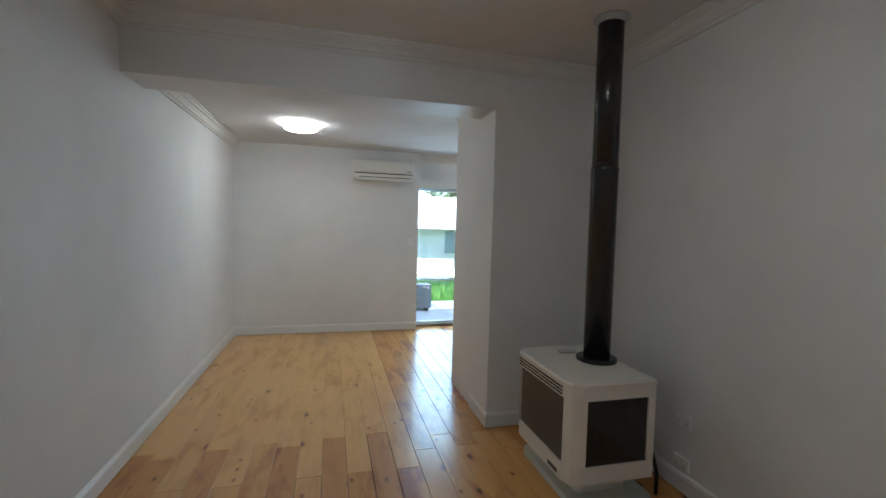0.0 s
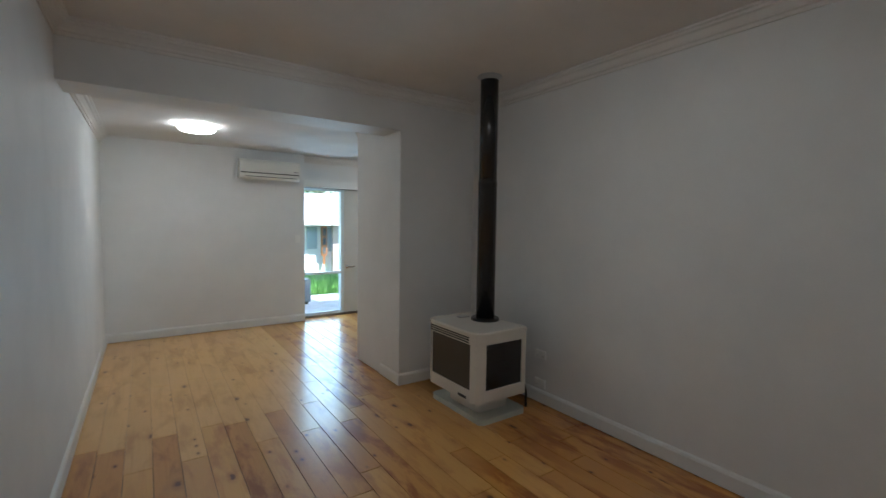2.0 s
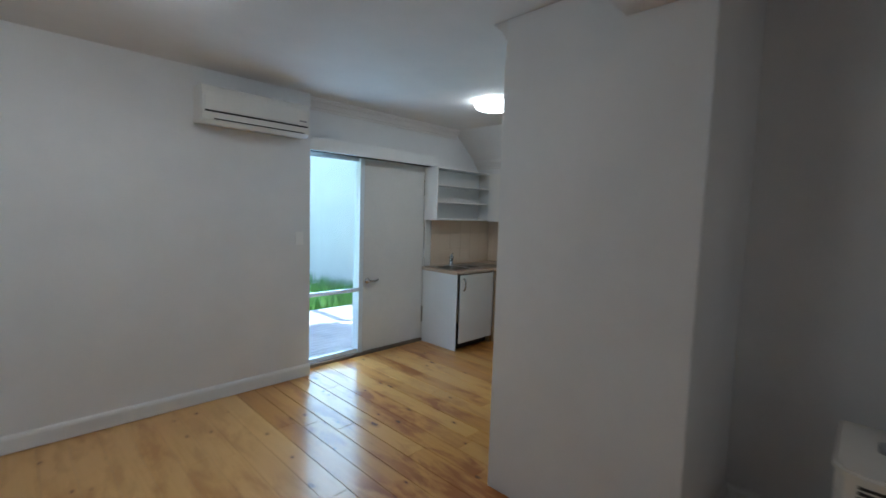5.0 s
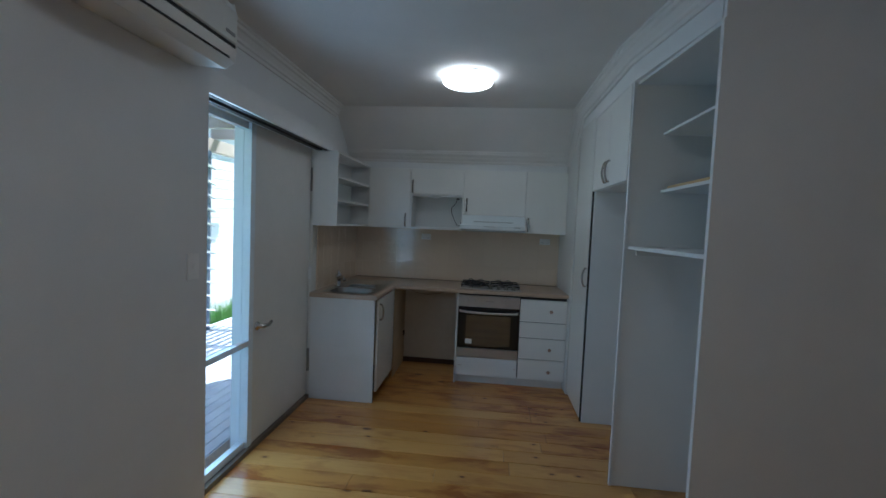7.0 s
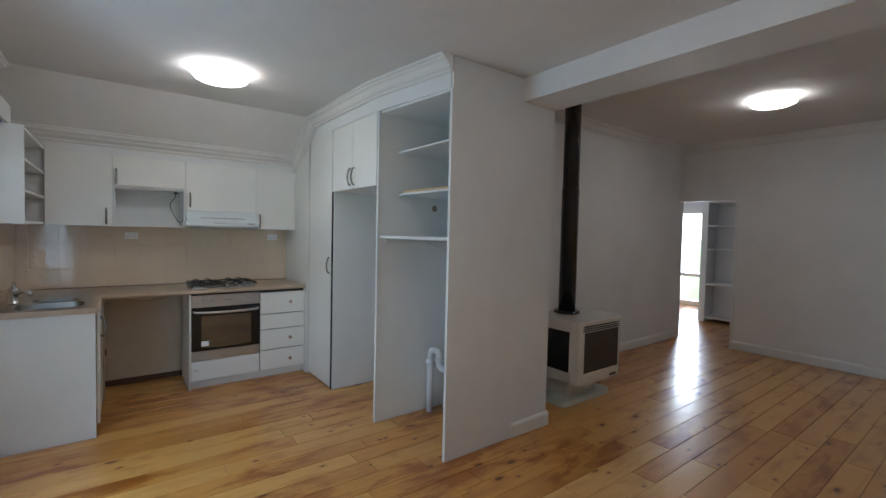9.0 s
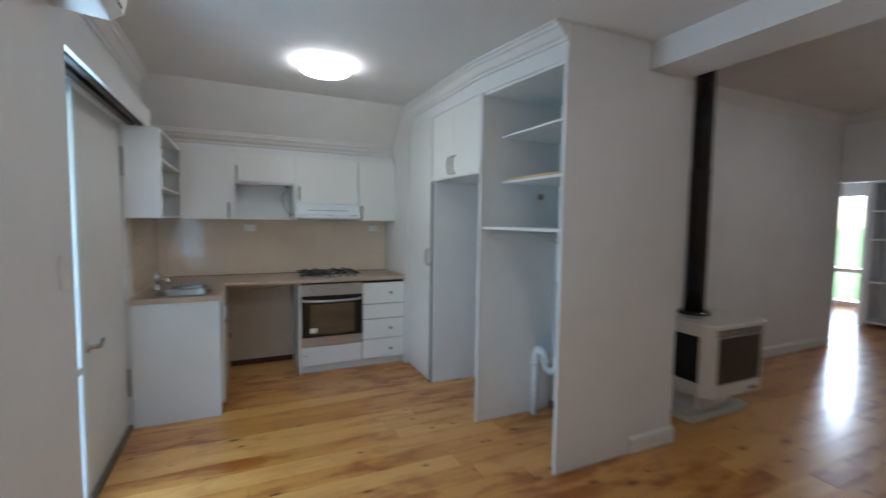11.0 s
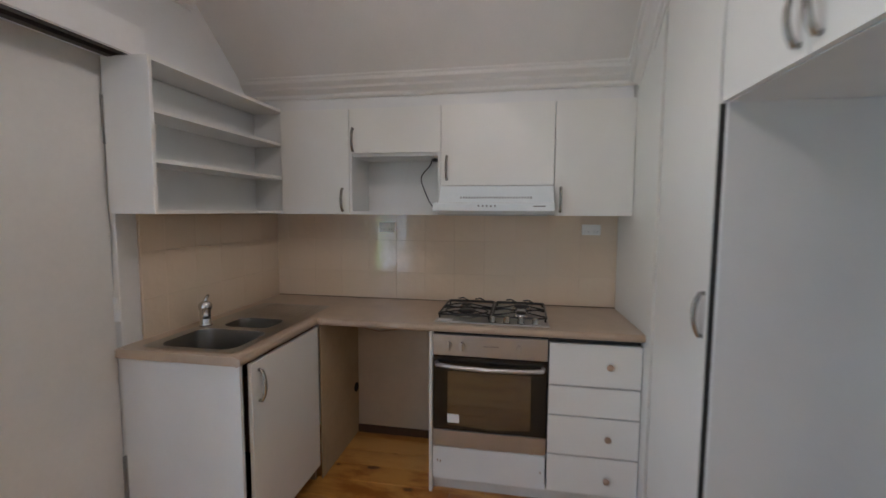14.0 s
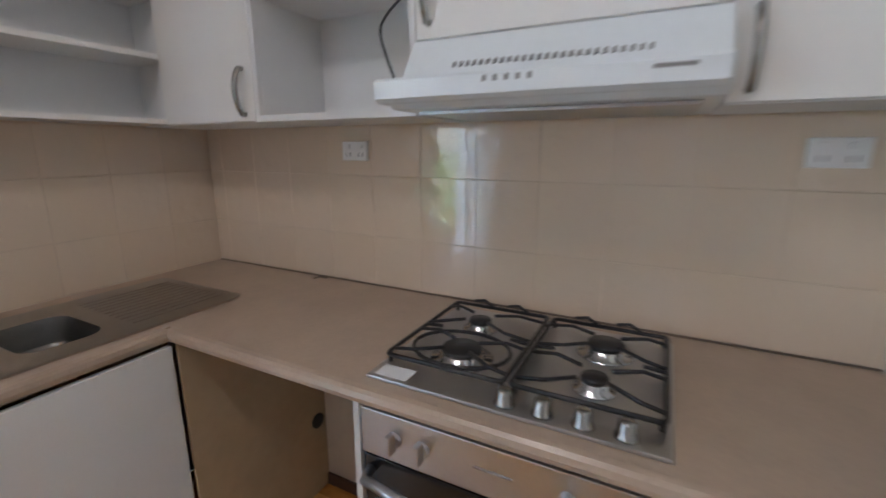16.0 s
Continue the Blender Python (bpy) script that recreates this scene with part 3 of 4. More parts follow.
for y0, y1 in ((HY0, HY0 + 0.075), (HY1 - 0.075, HY1)):
    s = -1 if y0 == HY0 else 1
    yo, yi = (y0, y1) if s < 0 else (y1, y0)
    part("corner_post", prism(bmesh.new(), [(HX0, yi), (HX0 + 0.0225, yo - s * 0.026), (HX0 + 0.095, yo), (HX0 + 0.095, yo - s * 0.03), (HX0 + 0.03, yi)], "z", 0.285, 0.635), ENAMEL, ht)
    part("rear_post", B(2.035, yo, 0.285, HX1, yo - s * 0.05, 0.635), ENAMEL, ht)
    part("side_glass", B(HX0 + 0.095, yo - s * 0.012, 0.285, 2.035, yo - s * 0.018, 0.635), SIDEGLASS, ht, "dark side glass")
part("front_grille", B(HX0 + 0.012, HY0 + 0.075, 0.285, HX0 + 0.017, HY1 - 0.075, 0.635), MESHGLASS, ht, "dark mesh front")
for k in range(3):
    part("vent_slot", B(HX0 - 0.002, HY0 + 0.09, 0.645 + k * 0.018, HX0 + 0.004, HY1 - 0.06, 0.655 + k * 0.018), DARKGAP, ht)
part("badge", B(HX0 - 0.003, HY0 + 0.115, 0.213, HX0 + 0.002, HY0 + 0.215, 0.234, bevel=0.0008), BLACKIRON, ht, "small dark badge with a chrome edge")
part("rear_box", B(HX1, 2.4, 0.24, 2.15, 2.78, 0.6, bevel=0.004), DARKGAP, ht)
part("gas_pipe", tube(bmesh.new(), [(2.15, 2.42, 0.26), (2.2, 2.38, 0.24), (2.22, 2.36, 0.12), (2.22, 2.36, 0.0)], 0.011, 8), DARKGAP, ht, "", True)
ctl = prism(bmesh.new(), rounded(1.80, 2.735, 1.91, 2.80, 0.02), "z", 0.73, 0.737)
part("top_control", ctl, GREYPLATE, ht, "small grey control on the top")
fl = thing("flue_pipe", (1.945, 2.585, 0.73), "glossy black steel flue pipe rising to the ceiling", "flue pipe")
FC = (1.945, 2.585, 0)
part("collar", lathe(bmesh.new(), [(0.08, 0.731), (0.118, 0.731), (0.118, 0.748), (0.112, 0.754), (0.08, 0.756)], FC, 32), FLUEBLACK, fl, "", False)
part("lower_pipe", lathe(bmesh.new(), [(0.077, 0.74), (0.077, 1.845), (0.079, 1.85), (0.079, 1.872), (0.075, 1.876), (0.0745, 1.9)], FC, 32), FLUEBLACK, fl, "", True)
part("upper_pipe", lathe(bmesh.new(), [(0.073, 1.88), (0.073, ZL - 0.02)], FC, 32), FLUEBLACK, fl, "", True)
part("ceiling_sleeve", lathe(bmesh.new(), [(0.076, ZL - 0.035), (0.08, ZL - 0.014), (0.1, ZL - 0.01), (0.1, ZL - 0.001)], FC, 32), GREYPVC, fl, "grey metal sleeve at the ceiling", True)

# ---- kitchen: wall cupboards ----


def bow(bm, p0, p1, out, r=0.0075, rise=0.03):
    p0, p1, o = Vector(p0), Vector(p1), Vector(out)
    pts = [p0, p0 + o * 0.012]
    for k in range(1, 8):
        s = k / 8
        pts.append(p0.lerp(p1, s) + o * (0.012 + (rise - 0.012) * math.sin(math.pi * s) ** 0.7))
    pts += [p1 + o * 0.012, p1]
    return tube(bm, pts, r, 8)


def shut_door(name, b, parent, handle=None, out=(-1, 0, 0)):
    dr = part(name, B(*b, bevel=0.0015), LAMINATE, parent)
    if handle:
        part("bow_handle", bow(bmesh.new(), handle[0], handle[1], out), SATIN, dr, "satin metal bow handle", True)
    return dr


FX = 4.04   # faces of the wall cupboard doors
ZB, ZT = 1.44, 2.037


def wall_cupboard(y0, y1, door_z, hy, hz, label, niche=False, hood=False):
    e = thing("wall_cupboard", ((FX + XB) / 2, (y0 + y1) / 2, ZB), label, "cupboard", "kitchen wall cupboards")
    bot = door_z if hood else ZB
    fx = FX + 0.001 if niche else FX + 0.019
    part("side_panel", B(FX + 0.019, y0, bot, 4.322, y0 + 0.016, ZT), MELAMINE, e)
    part("side_panel", B(FX + 0.019, y1 - 0.016, bot, 4.322, y1, ZT), MELAMINE, e)
    part("top_panel", B(FX + 0.019, y0 + 0.016, ZT - 0.016, 4.322, y1 - 0.016, ZT), MELAMINE, e)
    part("bottom_panel", B(fx, y0 + 0.016, bot, 4.322, y1 - 0.016, bot + 0.018), MELAMINE, e)
    part("back_panel", B(4.314, y0 + 0.016, bot + 0.018, 4.322, y1 - 0.016, ZT - 0.016), MELAMINE, e)
    if niche:
        part("niche_shelf", B(FX + 0.018, y0 + 0.016, door_z - 0.016, 4.314, y1 - 0.016, door_z), MELAMINE, e)
        part("niche_edge", B(FX + 0.001, y0, ZB, FX + 0.018, y0 + 0.016, door_z), MELAMINE, e)
        part("niche_edge", B(FX + 0.001, y1 - 0.016, ZB, FX + 0.018, y1, door_z), MELAMINE, e)
    shut_door("door", (FX, y0 + 0.0008, door_z + 0.002, FX + 0.017, y1 - 0.0008, ZT), e, ((FX, hy, hz), (FX, hy, hz + 0.125)))
    return e


wall_cupboard(5.972, 6.395, ZB, 6.012, 1.462, "white wall cupboard with one door above the bench")
wall_cupboard(5.437, 5.970, 1.785, 5.945, 1.80, "white wall cupboard with an empty microwave niche", niche=True)
wall_cupboard(4.828, 5.435, 1.60, 5.402, 1.635, "white wall cupboard above the range hood", hood=True)
wall_cupboard(4.43, 4.826, ZB, 4.793, 1.462, "white wall cupboard beside the pantry panel")

os_ = thing("open_shelf", (3.6, 6.5, ZB), "white open wall shelf unit with three empty tiers", "shelf")
SY0, SY1 = 6.397, 6.606
part("end_panel", B(3.128, SY0, ZB + 0.004, 3.146, SY1, 2.05, bevel=0.001), LAMINATE, os_)
part("back_panel", B(3.146, SY1 - 0.008, ZB + 0.02, FX + 0.05, SY1, 2.03), MELAMINE, os_)
for z in (ZB + 0.004, 1.645, 1.838, 2.034):
    part("shelf_board", B(3.146, SY0 + 0.003, z, FX + 0.05, SY1 - 0.008, z + 0.016, bevel=0.001), LAMINATE, os_)
part("corner_filler", B(FX + 0.05, 6.396, ZB, 4.32, SY1, ZT), MELAMINE, os_)

# range hood
rh = thing("range_hood", (4.15, 5.13, 1.44), "white slide-out range hood with vent slots and buttons", "range hood")
hp = [(4.315, 1.598), (4.035, 1.598), (4.03, 1.592), (3.975, 1.508), (3.915, 1.502), (3.912, 1.474), (3.918, 1.458), (3.94, 1.446), (4.315, 1.442)]
part("body", prism(bmesh.new(), hp, "y", 4.827, 5.434), HOODWHITE, rh)
part("lip", prism(bmesh.new(), [(3.978, 1.509), (3.903, 1.503), (3.897, 1.497), (3.899, 1.464), (3.913, 1.456), (3.97, 1.456)], "y", 4.832, 5.452), HOODWHITE, rh)
nrm = Vector((4.03 - 3.975, 0, 1.592 - 1.508)).normalized()
side = Vector((-nrm.z, 0, nrm.x))
for k in range(26):
    y = 5.315 - k * 0.0148
    c = Vector((3.992, y, 1.534)) + side * 0.0012
    bm = bmesh.new()
    bmesh.ops.create_cube(bm, size=1, matrix=Matrix.Translation(c) @ Matrix.Rotation(-math.atan2(nrm.x, nrm.z), 4, "Y").inverted() @ Matrix.Diagonal((0.004, 0.007, 0.011, 1)))
    part("vent_slot", bm, GREYINK, rh)
for k in range(5):
    part("button", B(3.896, 5.215 - k * 0.021, 1.484, 3.9, 5.207 - k * 0.021, 1.494), GREYINK, rh)
part("nameplate", B(3.8965, 4.875, 1.485, 3.9, 4.935, 1.491), GREYINK, rh)
part("filter", B(3.99, 4.86, 1.438, 4.28, 5.4, 1.444), STEEL, rh)

# loose cable in the niche


def soft_line(pts, rounds=2):
    """Cuts the corners of a path."""
    pts = [Vector(p) for p in pts]
    for _ in range(rounds):
        cut = [pts[0]]
        for a, b in zip(pts, pts[1:]):
            cut += [a.lerp(b, 0.25), a.lerp(b, 0.75)]
        pts = cut + [pts[-1]]
    return pts


cb = thing("power_cable", (4.07, 5.47, 1.62), "dark loose cable hanging in the microwave niche", "cable")
part("flex", tube(bmesh.new(), soft_line([(4.20, 5.50, 1.768), (4.15, 5.51, 1.755), (4.10, 5.505, 1.72), (4.08, 5.545, 1.675), (4.075, 5.56, 1.64), (4.075, 5.53, 1.56), (4.07, 5.50, 1.50), (4.06, 5.475, 1.478), (4.062, 5.455, 1.5), (4.064, 5.449, 1.60), (4.064, 5.449, 1.66)]), 0.0035, 6), CABLE, cb, "", True)
part("plug", B(4.17, 5.485, 1.752, 4.215, 5.515, 1.768, bevel=0.003), CABLE, cb)

# ---- kitchen: benches ----
CX = 3.765
ct = thing("benchtop", (3.9, 5.6, 0.86), "beige laminate L-shaped benchtop with a rolled edge", "benchtop")
bm = bmesh.new()
for lp in ([(CX, 4.419), (4.321, 4.443), (4.321, 6.605), (3.125, 6.605), (3.125, 6.058), (CX, 6.058)], [(3.165, 6.105), (3.675, 6.105), (3.675, 6.502), (3.165, 6.502)]):
    vs = [bm.verts.new((x, y, 0.896)) for x, y in lp]
    for k in range(len(vs)):
        bm.edges.new((vs[k], vs[(k + 1) % len(vs)]))
bmesh.ops.triangle_fill(bm, use_beauty=True, use_dissolve=False, edges=bm.edges[:])
low = bmesh.ops.extrude_face_region(bm, geom=bm.faces[:])
bmesh.ops.translate(bm, vec=(0, 0, -0.038), verts=[g for g in low["geom"] if isinstance(g, bmesh.types.BMVert)])
part("slab", bm, COUNTER, ct)
nose = [(0.0, 0.858), (-0.012, 0.860), (-0.019, 0.866), (-0.022, 0.877), (-0.019, 0.888), (-0.012, 0.894), (0.0, 0.896)]
part("front_edge", prism(bmesh.new(), [(CX + u, v) for u, v in nose], "y", 4.419, 6.05), COUNTER, ct)
part("front_edge", prism(bmesh.new(), [(6.058 + u, v) for u, v in nose], "x", 3.105, CX - 0.012), COUNTER, ct)
part("end_edge", B(3.112, 6.058, 0.858, 3.125, 6.605, 0.896, bevel=0.003), COUNTER, ct)
part("sealant", tube(bmesh.new(), [(4.318, 4.43, 0.897), (4.319, 5.3, 0.898), (4.318, 6.59, 0.897)], 0.004, 6), SILL, ct)

part("sealant_flake", tube(bmesh.new(), [(4.3, 5.98, 0.899), (4.285, 6.0, 0.906), (4.27, 6.02, 0.9)], 0.003, 6), SILL, ct)

sk = thing("sink", (3.58, 6.3, 0.896), "stainless steel sink with two bowls and a ribbed drainer", "sink")
bm = bmesh.new()
loops = [rounded(3.15, 6.09, 4.03, 6.525, 0.03), rounded(3.178, 6.125, 3.452, 6.475, 0.06), rounded(3.50, 6.17, 3.675, 6.42, 0.05)]
for lp in loops:
    vs = [bm.verts.new((x, y, 0.9)) for x, y in lp]
    for i in range(len(vs)):
        bm.edges.new((vs[i], vs[(i + 1) % len(vs)]))
bmesh.ops.triangle_fill(bm, use_beauty=True, use_dissolve=False, edges=bm.edges[:])
part("drainer_sheet", bm, SINKSTEEL, sk)


def bowl(lp, depth):
    bm = bmesh.new()
    cx = sum(p[0] for p in lp) / len(lp)
    cy = sum(p[1] for p in lp) / len(lp)
    rings = []
    for s, z in ((1.0, 0.9), (0.985, 0.893), (0.95, 0.9 - depth * 0.8), (0.9, 0.9 - depth * 0.95), (0.78, 0.9 - depth), (0.12, 0.9 - depth - 0.004), (0.1, 0.9 - depth - 0.012)):
        rings.append([bm.verts.new((cx + (x - cx) * s, cy + (y - cy) * s, z)) for x, y in lp])
    for a, b in zip(rings, rings[1:]):
        for k in range(len(a)):
            bm.faces.new((a[k], a[(k + 1) % len(a)], b[(k + 1) % len(a)], b[k]))
    bm.faces.new(rings[-1])
    return bm


part("bowl", bowl(loops[1], 0.16), SHADEDSTEEL, sk, "deep main bowl", True)
part("bowl", bowl(loops[2], 0.09), SHADEDSTEEL, sk, "small side bowl", True)
for k in range(11):
    part("rib", tube(bmesh.new(), [(3.73, 6.16 + k * 0.029, 0.8982), (4.0, 6.16 + k * 0.029, 0.8982)], 0.004, 6), SINKSTEEL, sk)
tp = thing("mixer_tap", (3.5, 6.5, 0.9), "chrome sink mixer tap with a lever", "tap")
part("tap_body", lathe(bmesh.new(), [(0.03, 0.9), (0.03, 0.906), (0.025, 0.914), (0.024, 0.97), (0.03, 0.982), (0.031, 1.0), (0.024, 1.012), (0.012, 1.018), (0.0, 1.019)], (3.5, 6.5, 0), 20), CHROME, tp, "", True)
part("spout", tube(bmesh.new(), [(3.5, 6.5, 0.955), (3.47, 6.475, 0.98), (3.435, 6.445, 0.992), (3.4, 6.415, 0.985), (3.388, 6.405, 0.968)], [0.016, 0.0145, 0.013, 0.013, 0.014], 12), CHROME, tp, "", True)
part("lever", tube(bmesh.new(), [(3.5, 6.5, 1.012), (3.515, 6.505, 1.03), (3.535, 6.51, 1.04)], [0.012, 0.009, 0.007], 8), CHROME, tp, "", True)

sc = thing("sink_cabinet", (3.44, 6.33, 0), "white sink cabinet with its door slightly ajar", "cabinet")
part("end_panel", B(3.135, 6.06, 0.003, 3.151, 6.6, 0.857, bevel=0.001), MELAMINE, sc, "white laminated end panel")
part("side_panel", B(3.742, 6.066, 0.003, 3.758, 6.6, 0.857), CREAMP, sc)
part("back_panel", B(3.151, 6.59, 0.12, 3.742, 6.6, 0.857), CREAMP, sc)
# floor, kickboard and inner strip are near-black to paint the cabinet's inner shade
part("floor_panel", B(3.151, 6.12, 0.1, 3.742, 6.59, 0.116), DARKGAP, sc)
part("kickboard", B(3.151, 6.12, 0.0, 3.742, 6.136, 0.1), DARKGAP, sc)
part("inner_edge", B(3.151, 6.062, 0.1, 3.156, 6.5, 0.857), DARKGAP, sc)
dr = part("door", B(3.178, 6.038, 0.085, 3.752, 6.056, 0.848, bevel=0.0015), LAMINATE, sc)
part("bow_handle", bow(bmesh.new(), (3.225, 6.038, 0.68), (3.225, 6.038, 0.81), (0, -1, 0)), SATIN, dr, "satin metal bow handle", True)

nb = thing("appliance_bay", (4.05, 5.75, 0), "empty dishwasher space lined with cream and white boards", "cabinet")
part("side_board", B(3.762, 6.03, 0.003, 4.30, 6.036, 0.857), CREAMP, nb, "brownish cream side board")
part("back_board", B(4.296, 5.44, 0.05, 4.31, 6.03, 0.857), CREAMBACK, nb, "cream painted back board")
part("base_rail", B(4.285, 5.44, 0.0, 4.31, 6.03, 0.05), RAILSHADE, nb, "timber rail with shadow in its dark colour")
hose = lathe(bmesh.new(), [(0.0, 0), (0.03, 0), (0.03, -0.006), (0.02, -0.01), (0.0, -0.01)], (4.25, 6.03, 0.32), 18, "y")
part("pipe_hole", hose, DARKGAP, nb, "dark pipe hole")
part("hanging_cord", tube(bmesh.new(), [(3.9, 5.95, 0.856), (3.88, 5.86, 0.825), (3.87, 5.74, 0.81), (3.88, 5.62, 0.825), (3.9, 5.52, 0.856)], 0.004, 6), KNOBWOOD, nb, "", True)

OX = 3.772
ov = thing("oven", (4.0, 5.14, 0.075), "stainless steel built-in oven with a brown glass door", "oven")
oy0, oy1 = 4.852, 5.422
part("oven_box", B(OX + 0.02, oy0, 0.26, 4.28, oy1, 0.845), DARKGAP, ov)
cp = part("control_panel", B(OX - 0.004, oy0, 0.735, OX + 0.02, oy1, 0.842, bevel=0.003), STEEL, ov)
for y in (5.337, 5.272, 4.99):
    kb = lathe(bmesh.new(), [(0.0, -0.008), (0.013, -0.008), (0.0145, -0.006), (0.015, 0)], (OX - 0.004, y, 0.79), 20, "x")
    box(kb, OX - 0.034, y - 0.006, 0.768, OX - 0.01, y + 0.006, 0.812, bevel=0.003)
    part("knob", kb, STEEL, cp)
part("lettering", B(OX - 0.0055, 5.09, 0.789, OX - 0.004, 5.165, 0.794), GREYINK, cp)
dg = part("oven_door", B(OX, oy0 + 0.002, 0.345, OX + 0.02, oy1 - 0.002, 0.728, bevel=0.002), OVENBLACK, ov, "dark glass oven door")
part("window", prism(bmesh.new(), [(5.345, 0.375), (5.137, 0.362), (4.93, 0.375), (4.93, 0.655), (5.345, 0.655)], "x", OX - 0.003, OX + 0.001), OVENGLASS, dg, "brown reflective glass")
part("door_handle", tube(bmesh.new(), [(OX, oy1 - 0.02, 0.695), (OX - 0.035, oy1 - 0.025, 0.695), (OX - 0.045, 5.3, 0.69), (OX - 0.05, 5.137, 0.687), (OX - 0.045, 4.97, 0.69), (OX - 0.035, oy0 + 0.025, 0.695), (OX, oy0 + 0.02, 0.695)], 0.011, 10), STEEL, dg, "steel bar handle", True)
part("sticker", B(OX - 0.0042, 5.285, 0.385, OX - 0.003, 5.345, 0.43), PAPER, dg, "white paper sticker")
part("lower_trim", B(OX, oy0, 0.255, OX + 0.02, oy1, 0.34, bevel=0.002), STEEL, ov)
oc = thing("oven_cabinet", (4.0, 5.14, 0), "white cabinet housing the oven with a plain lower panel", "cabinet")
part("side_panel", B(OX - 0.006, 5.424, 0.003, 4.29, 5.44, 0.857), EDGE, oc)
lp = part("lower_panel", B(OX, oy0 + 0.002, 0.078, OX + 0.017, oy1, 0.25, bevel=0.0015), MELAMINE, oc)
for y, z in ((5.395, 0.175), (5.38, 0.172), (4.875, 0.165)):
    part("screw_hole", lathe(bmesh.new(), [(0.0, -0.001), (0.005, -0.001), (0.005, 0.004)], (OX, y, z), 10, "x"), KNOBWOOD, lp)
part("kickboard", B(OX + 0.045, 4.43, 0.0, OX + 0.06, 5.424, 0.076), EDGE, oc)

dw = thing("drawer_cabinet", (4.0, 4.635, 0.076), "white four-drawer kitchen cabinet with small round knobs", "cabinet")
# near-black carcass paints the shade seen between the drawer fronts
part("carcass", B(OX + 0.02, 4.425, 0.078, 4.3, 4.848, 0.856), DARKGAP, dw)
for z0, z1, kz in ((0.625, 0.832, 0.73), (0.475, 0.618, None), (0.275, 0.468, 0.375), (0.082, 0.268, 0.165)):
    f_ = part("drawer_front", B(OX, 4.421, z0, OX + 0.018, 4.845, z1, bevel=0.0015), LAMINATE, dw)
    if kz:
        part("knob", lathe(bmesh.new(), [(0.0, -0.027), (0.01, -0.027), (0.016, -0.022), (0.016, -0.016), (0.007, -0.01), (0.008, 0)], (OX, 4.565, kz), 16, "x"), KNOBPINK, f_, "small round knob", True)

# ---- hob ----
hb = thing("gas_hob", (4.02, 5.13, 0.896), "four-burner stainless gas hob with black cast trivets", "hob")
hx0, hx1, hy0, hy1 = 3.79, 4.245, 4.845, 5.42
part("tray", B(hx0, hy0, 0.897, hx1, hy1, 0.905, bevel=0.003), STEEL, hb)
part("label_sticker", B(hx0 + 0.01, 5.33, 0.9055, hx0 + 0.055, 5.405, 0.9062), PAPER, hb, "white paper label")
BURN = ((4.115, 5.295, 0.03), (3.945, 5.27, 0.048), (4.115, 4.985, 0.042), (3.945, 4.985, 0.028))
for x, y, r in BURN:
    bn = part("burner", lathe(bmesh.new(), [(r * 1.5, 0.9055), (r * 1.45, 0.909), (r * 1.1, 0.912), (r * 1.05, 0.922), (r * 0.9, 0.925)], (x, y, 0), 24), CHROME, hb, "", True)
    part("cap", lathe(bmesh.new(), [(r * 0.95, 0.925), (r * 0.98, 0.93), (r * 0.9, 0.934), (0.0, 0.935)], (x, y, 0), 24), BLACKIRON, bn, "", True)


def trivet(y0, y1, ring=None):
    """Thin cast bars: a square frame on feet, bent fingers towards each burner, upstands at the back."""
    bm = bmesh.new()
    x0, x1, z, r = 3.852, 4.222, 0.926, 0.0052
    ym, xm = (y0 + y1) / 2, (3.852 + 4.222) / 2
    tube(bm, [(x, y, z) for x, y in rounded(x0, y0, x1, y1, 0.012, 2) + rounded(x0, y0, x1, y1, 0.012, 2)[:1]], r, 6)
    for xc, yc, _ in BURN:
        if not y0 < yc < y1:
            continue
        for u in (-1, 1):
            for v in (-1, 1):
                e = Vector((xc + u * 0.062, y0 if v < 0 else y1, z))
                k = Vector((xc + u * 0.06, yc + v * 0.085, z + 0.008))
                tip = Vector((xc + u * 0.026, yc + v * 0.03, z + 0.011))
                tube(bm, [e, k, tip], r * 0.85, 6)
    if ring:
        tube(bm, [(ring[0] + 0.088 * math.cos(a), ring[1] + 0.112 * math.sin(a), z + 0.003) for a in [2 * math.pi * k / 28 for k in range(29)]], r * 0.9, 6)
    for y in (ym - 0.05, ym + 0.05):
        tube(bm, [(x1, y - 0.03, z), (x1 + 0.003, y, z + 0.017), (x1, y + 0.03, z + 0.012)], r * 0.85, 6)
    for y, s_ in ((y0, 1), (y1, -1)):
        tube(bm, [(xm, y, z), (xm, y + s_ * 0.045, z + 0.004)], r * 0.85, 6)
    for x, y in ((x0 + 0.01, y0 + 0.005), (x1 - 0.01, y0 + 0.005), (x0 + 0.01, y1 - 0.005), (x1 - 0.01, y1 - 0.005)):
        tube(bm, [(x, y, 0.905), (x, y, z)], r, 6)
    return bm


part("trivet", trivet(5.142, 5.41, (3.945, 5.272)), BLACKIRON, hb, "black cast trivet", True)
part("trivet", trivet(4.858, 5.128), BLACKIRON, hb, "black cast trivet", True)
for y in (5.125, 5.055, 4.985, 4.915):
    kb = lathe(bmesh.new(), [(0.02, 0.905), (0.019, 0.909), (0.016, 0.912), (0.0145, 0.932), (0.011, 0.936), (0.0, 0.936)], (3.818, y, 0), 18)
    part("knob", kb, SATIN, hb, "", True)

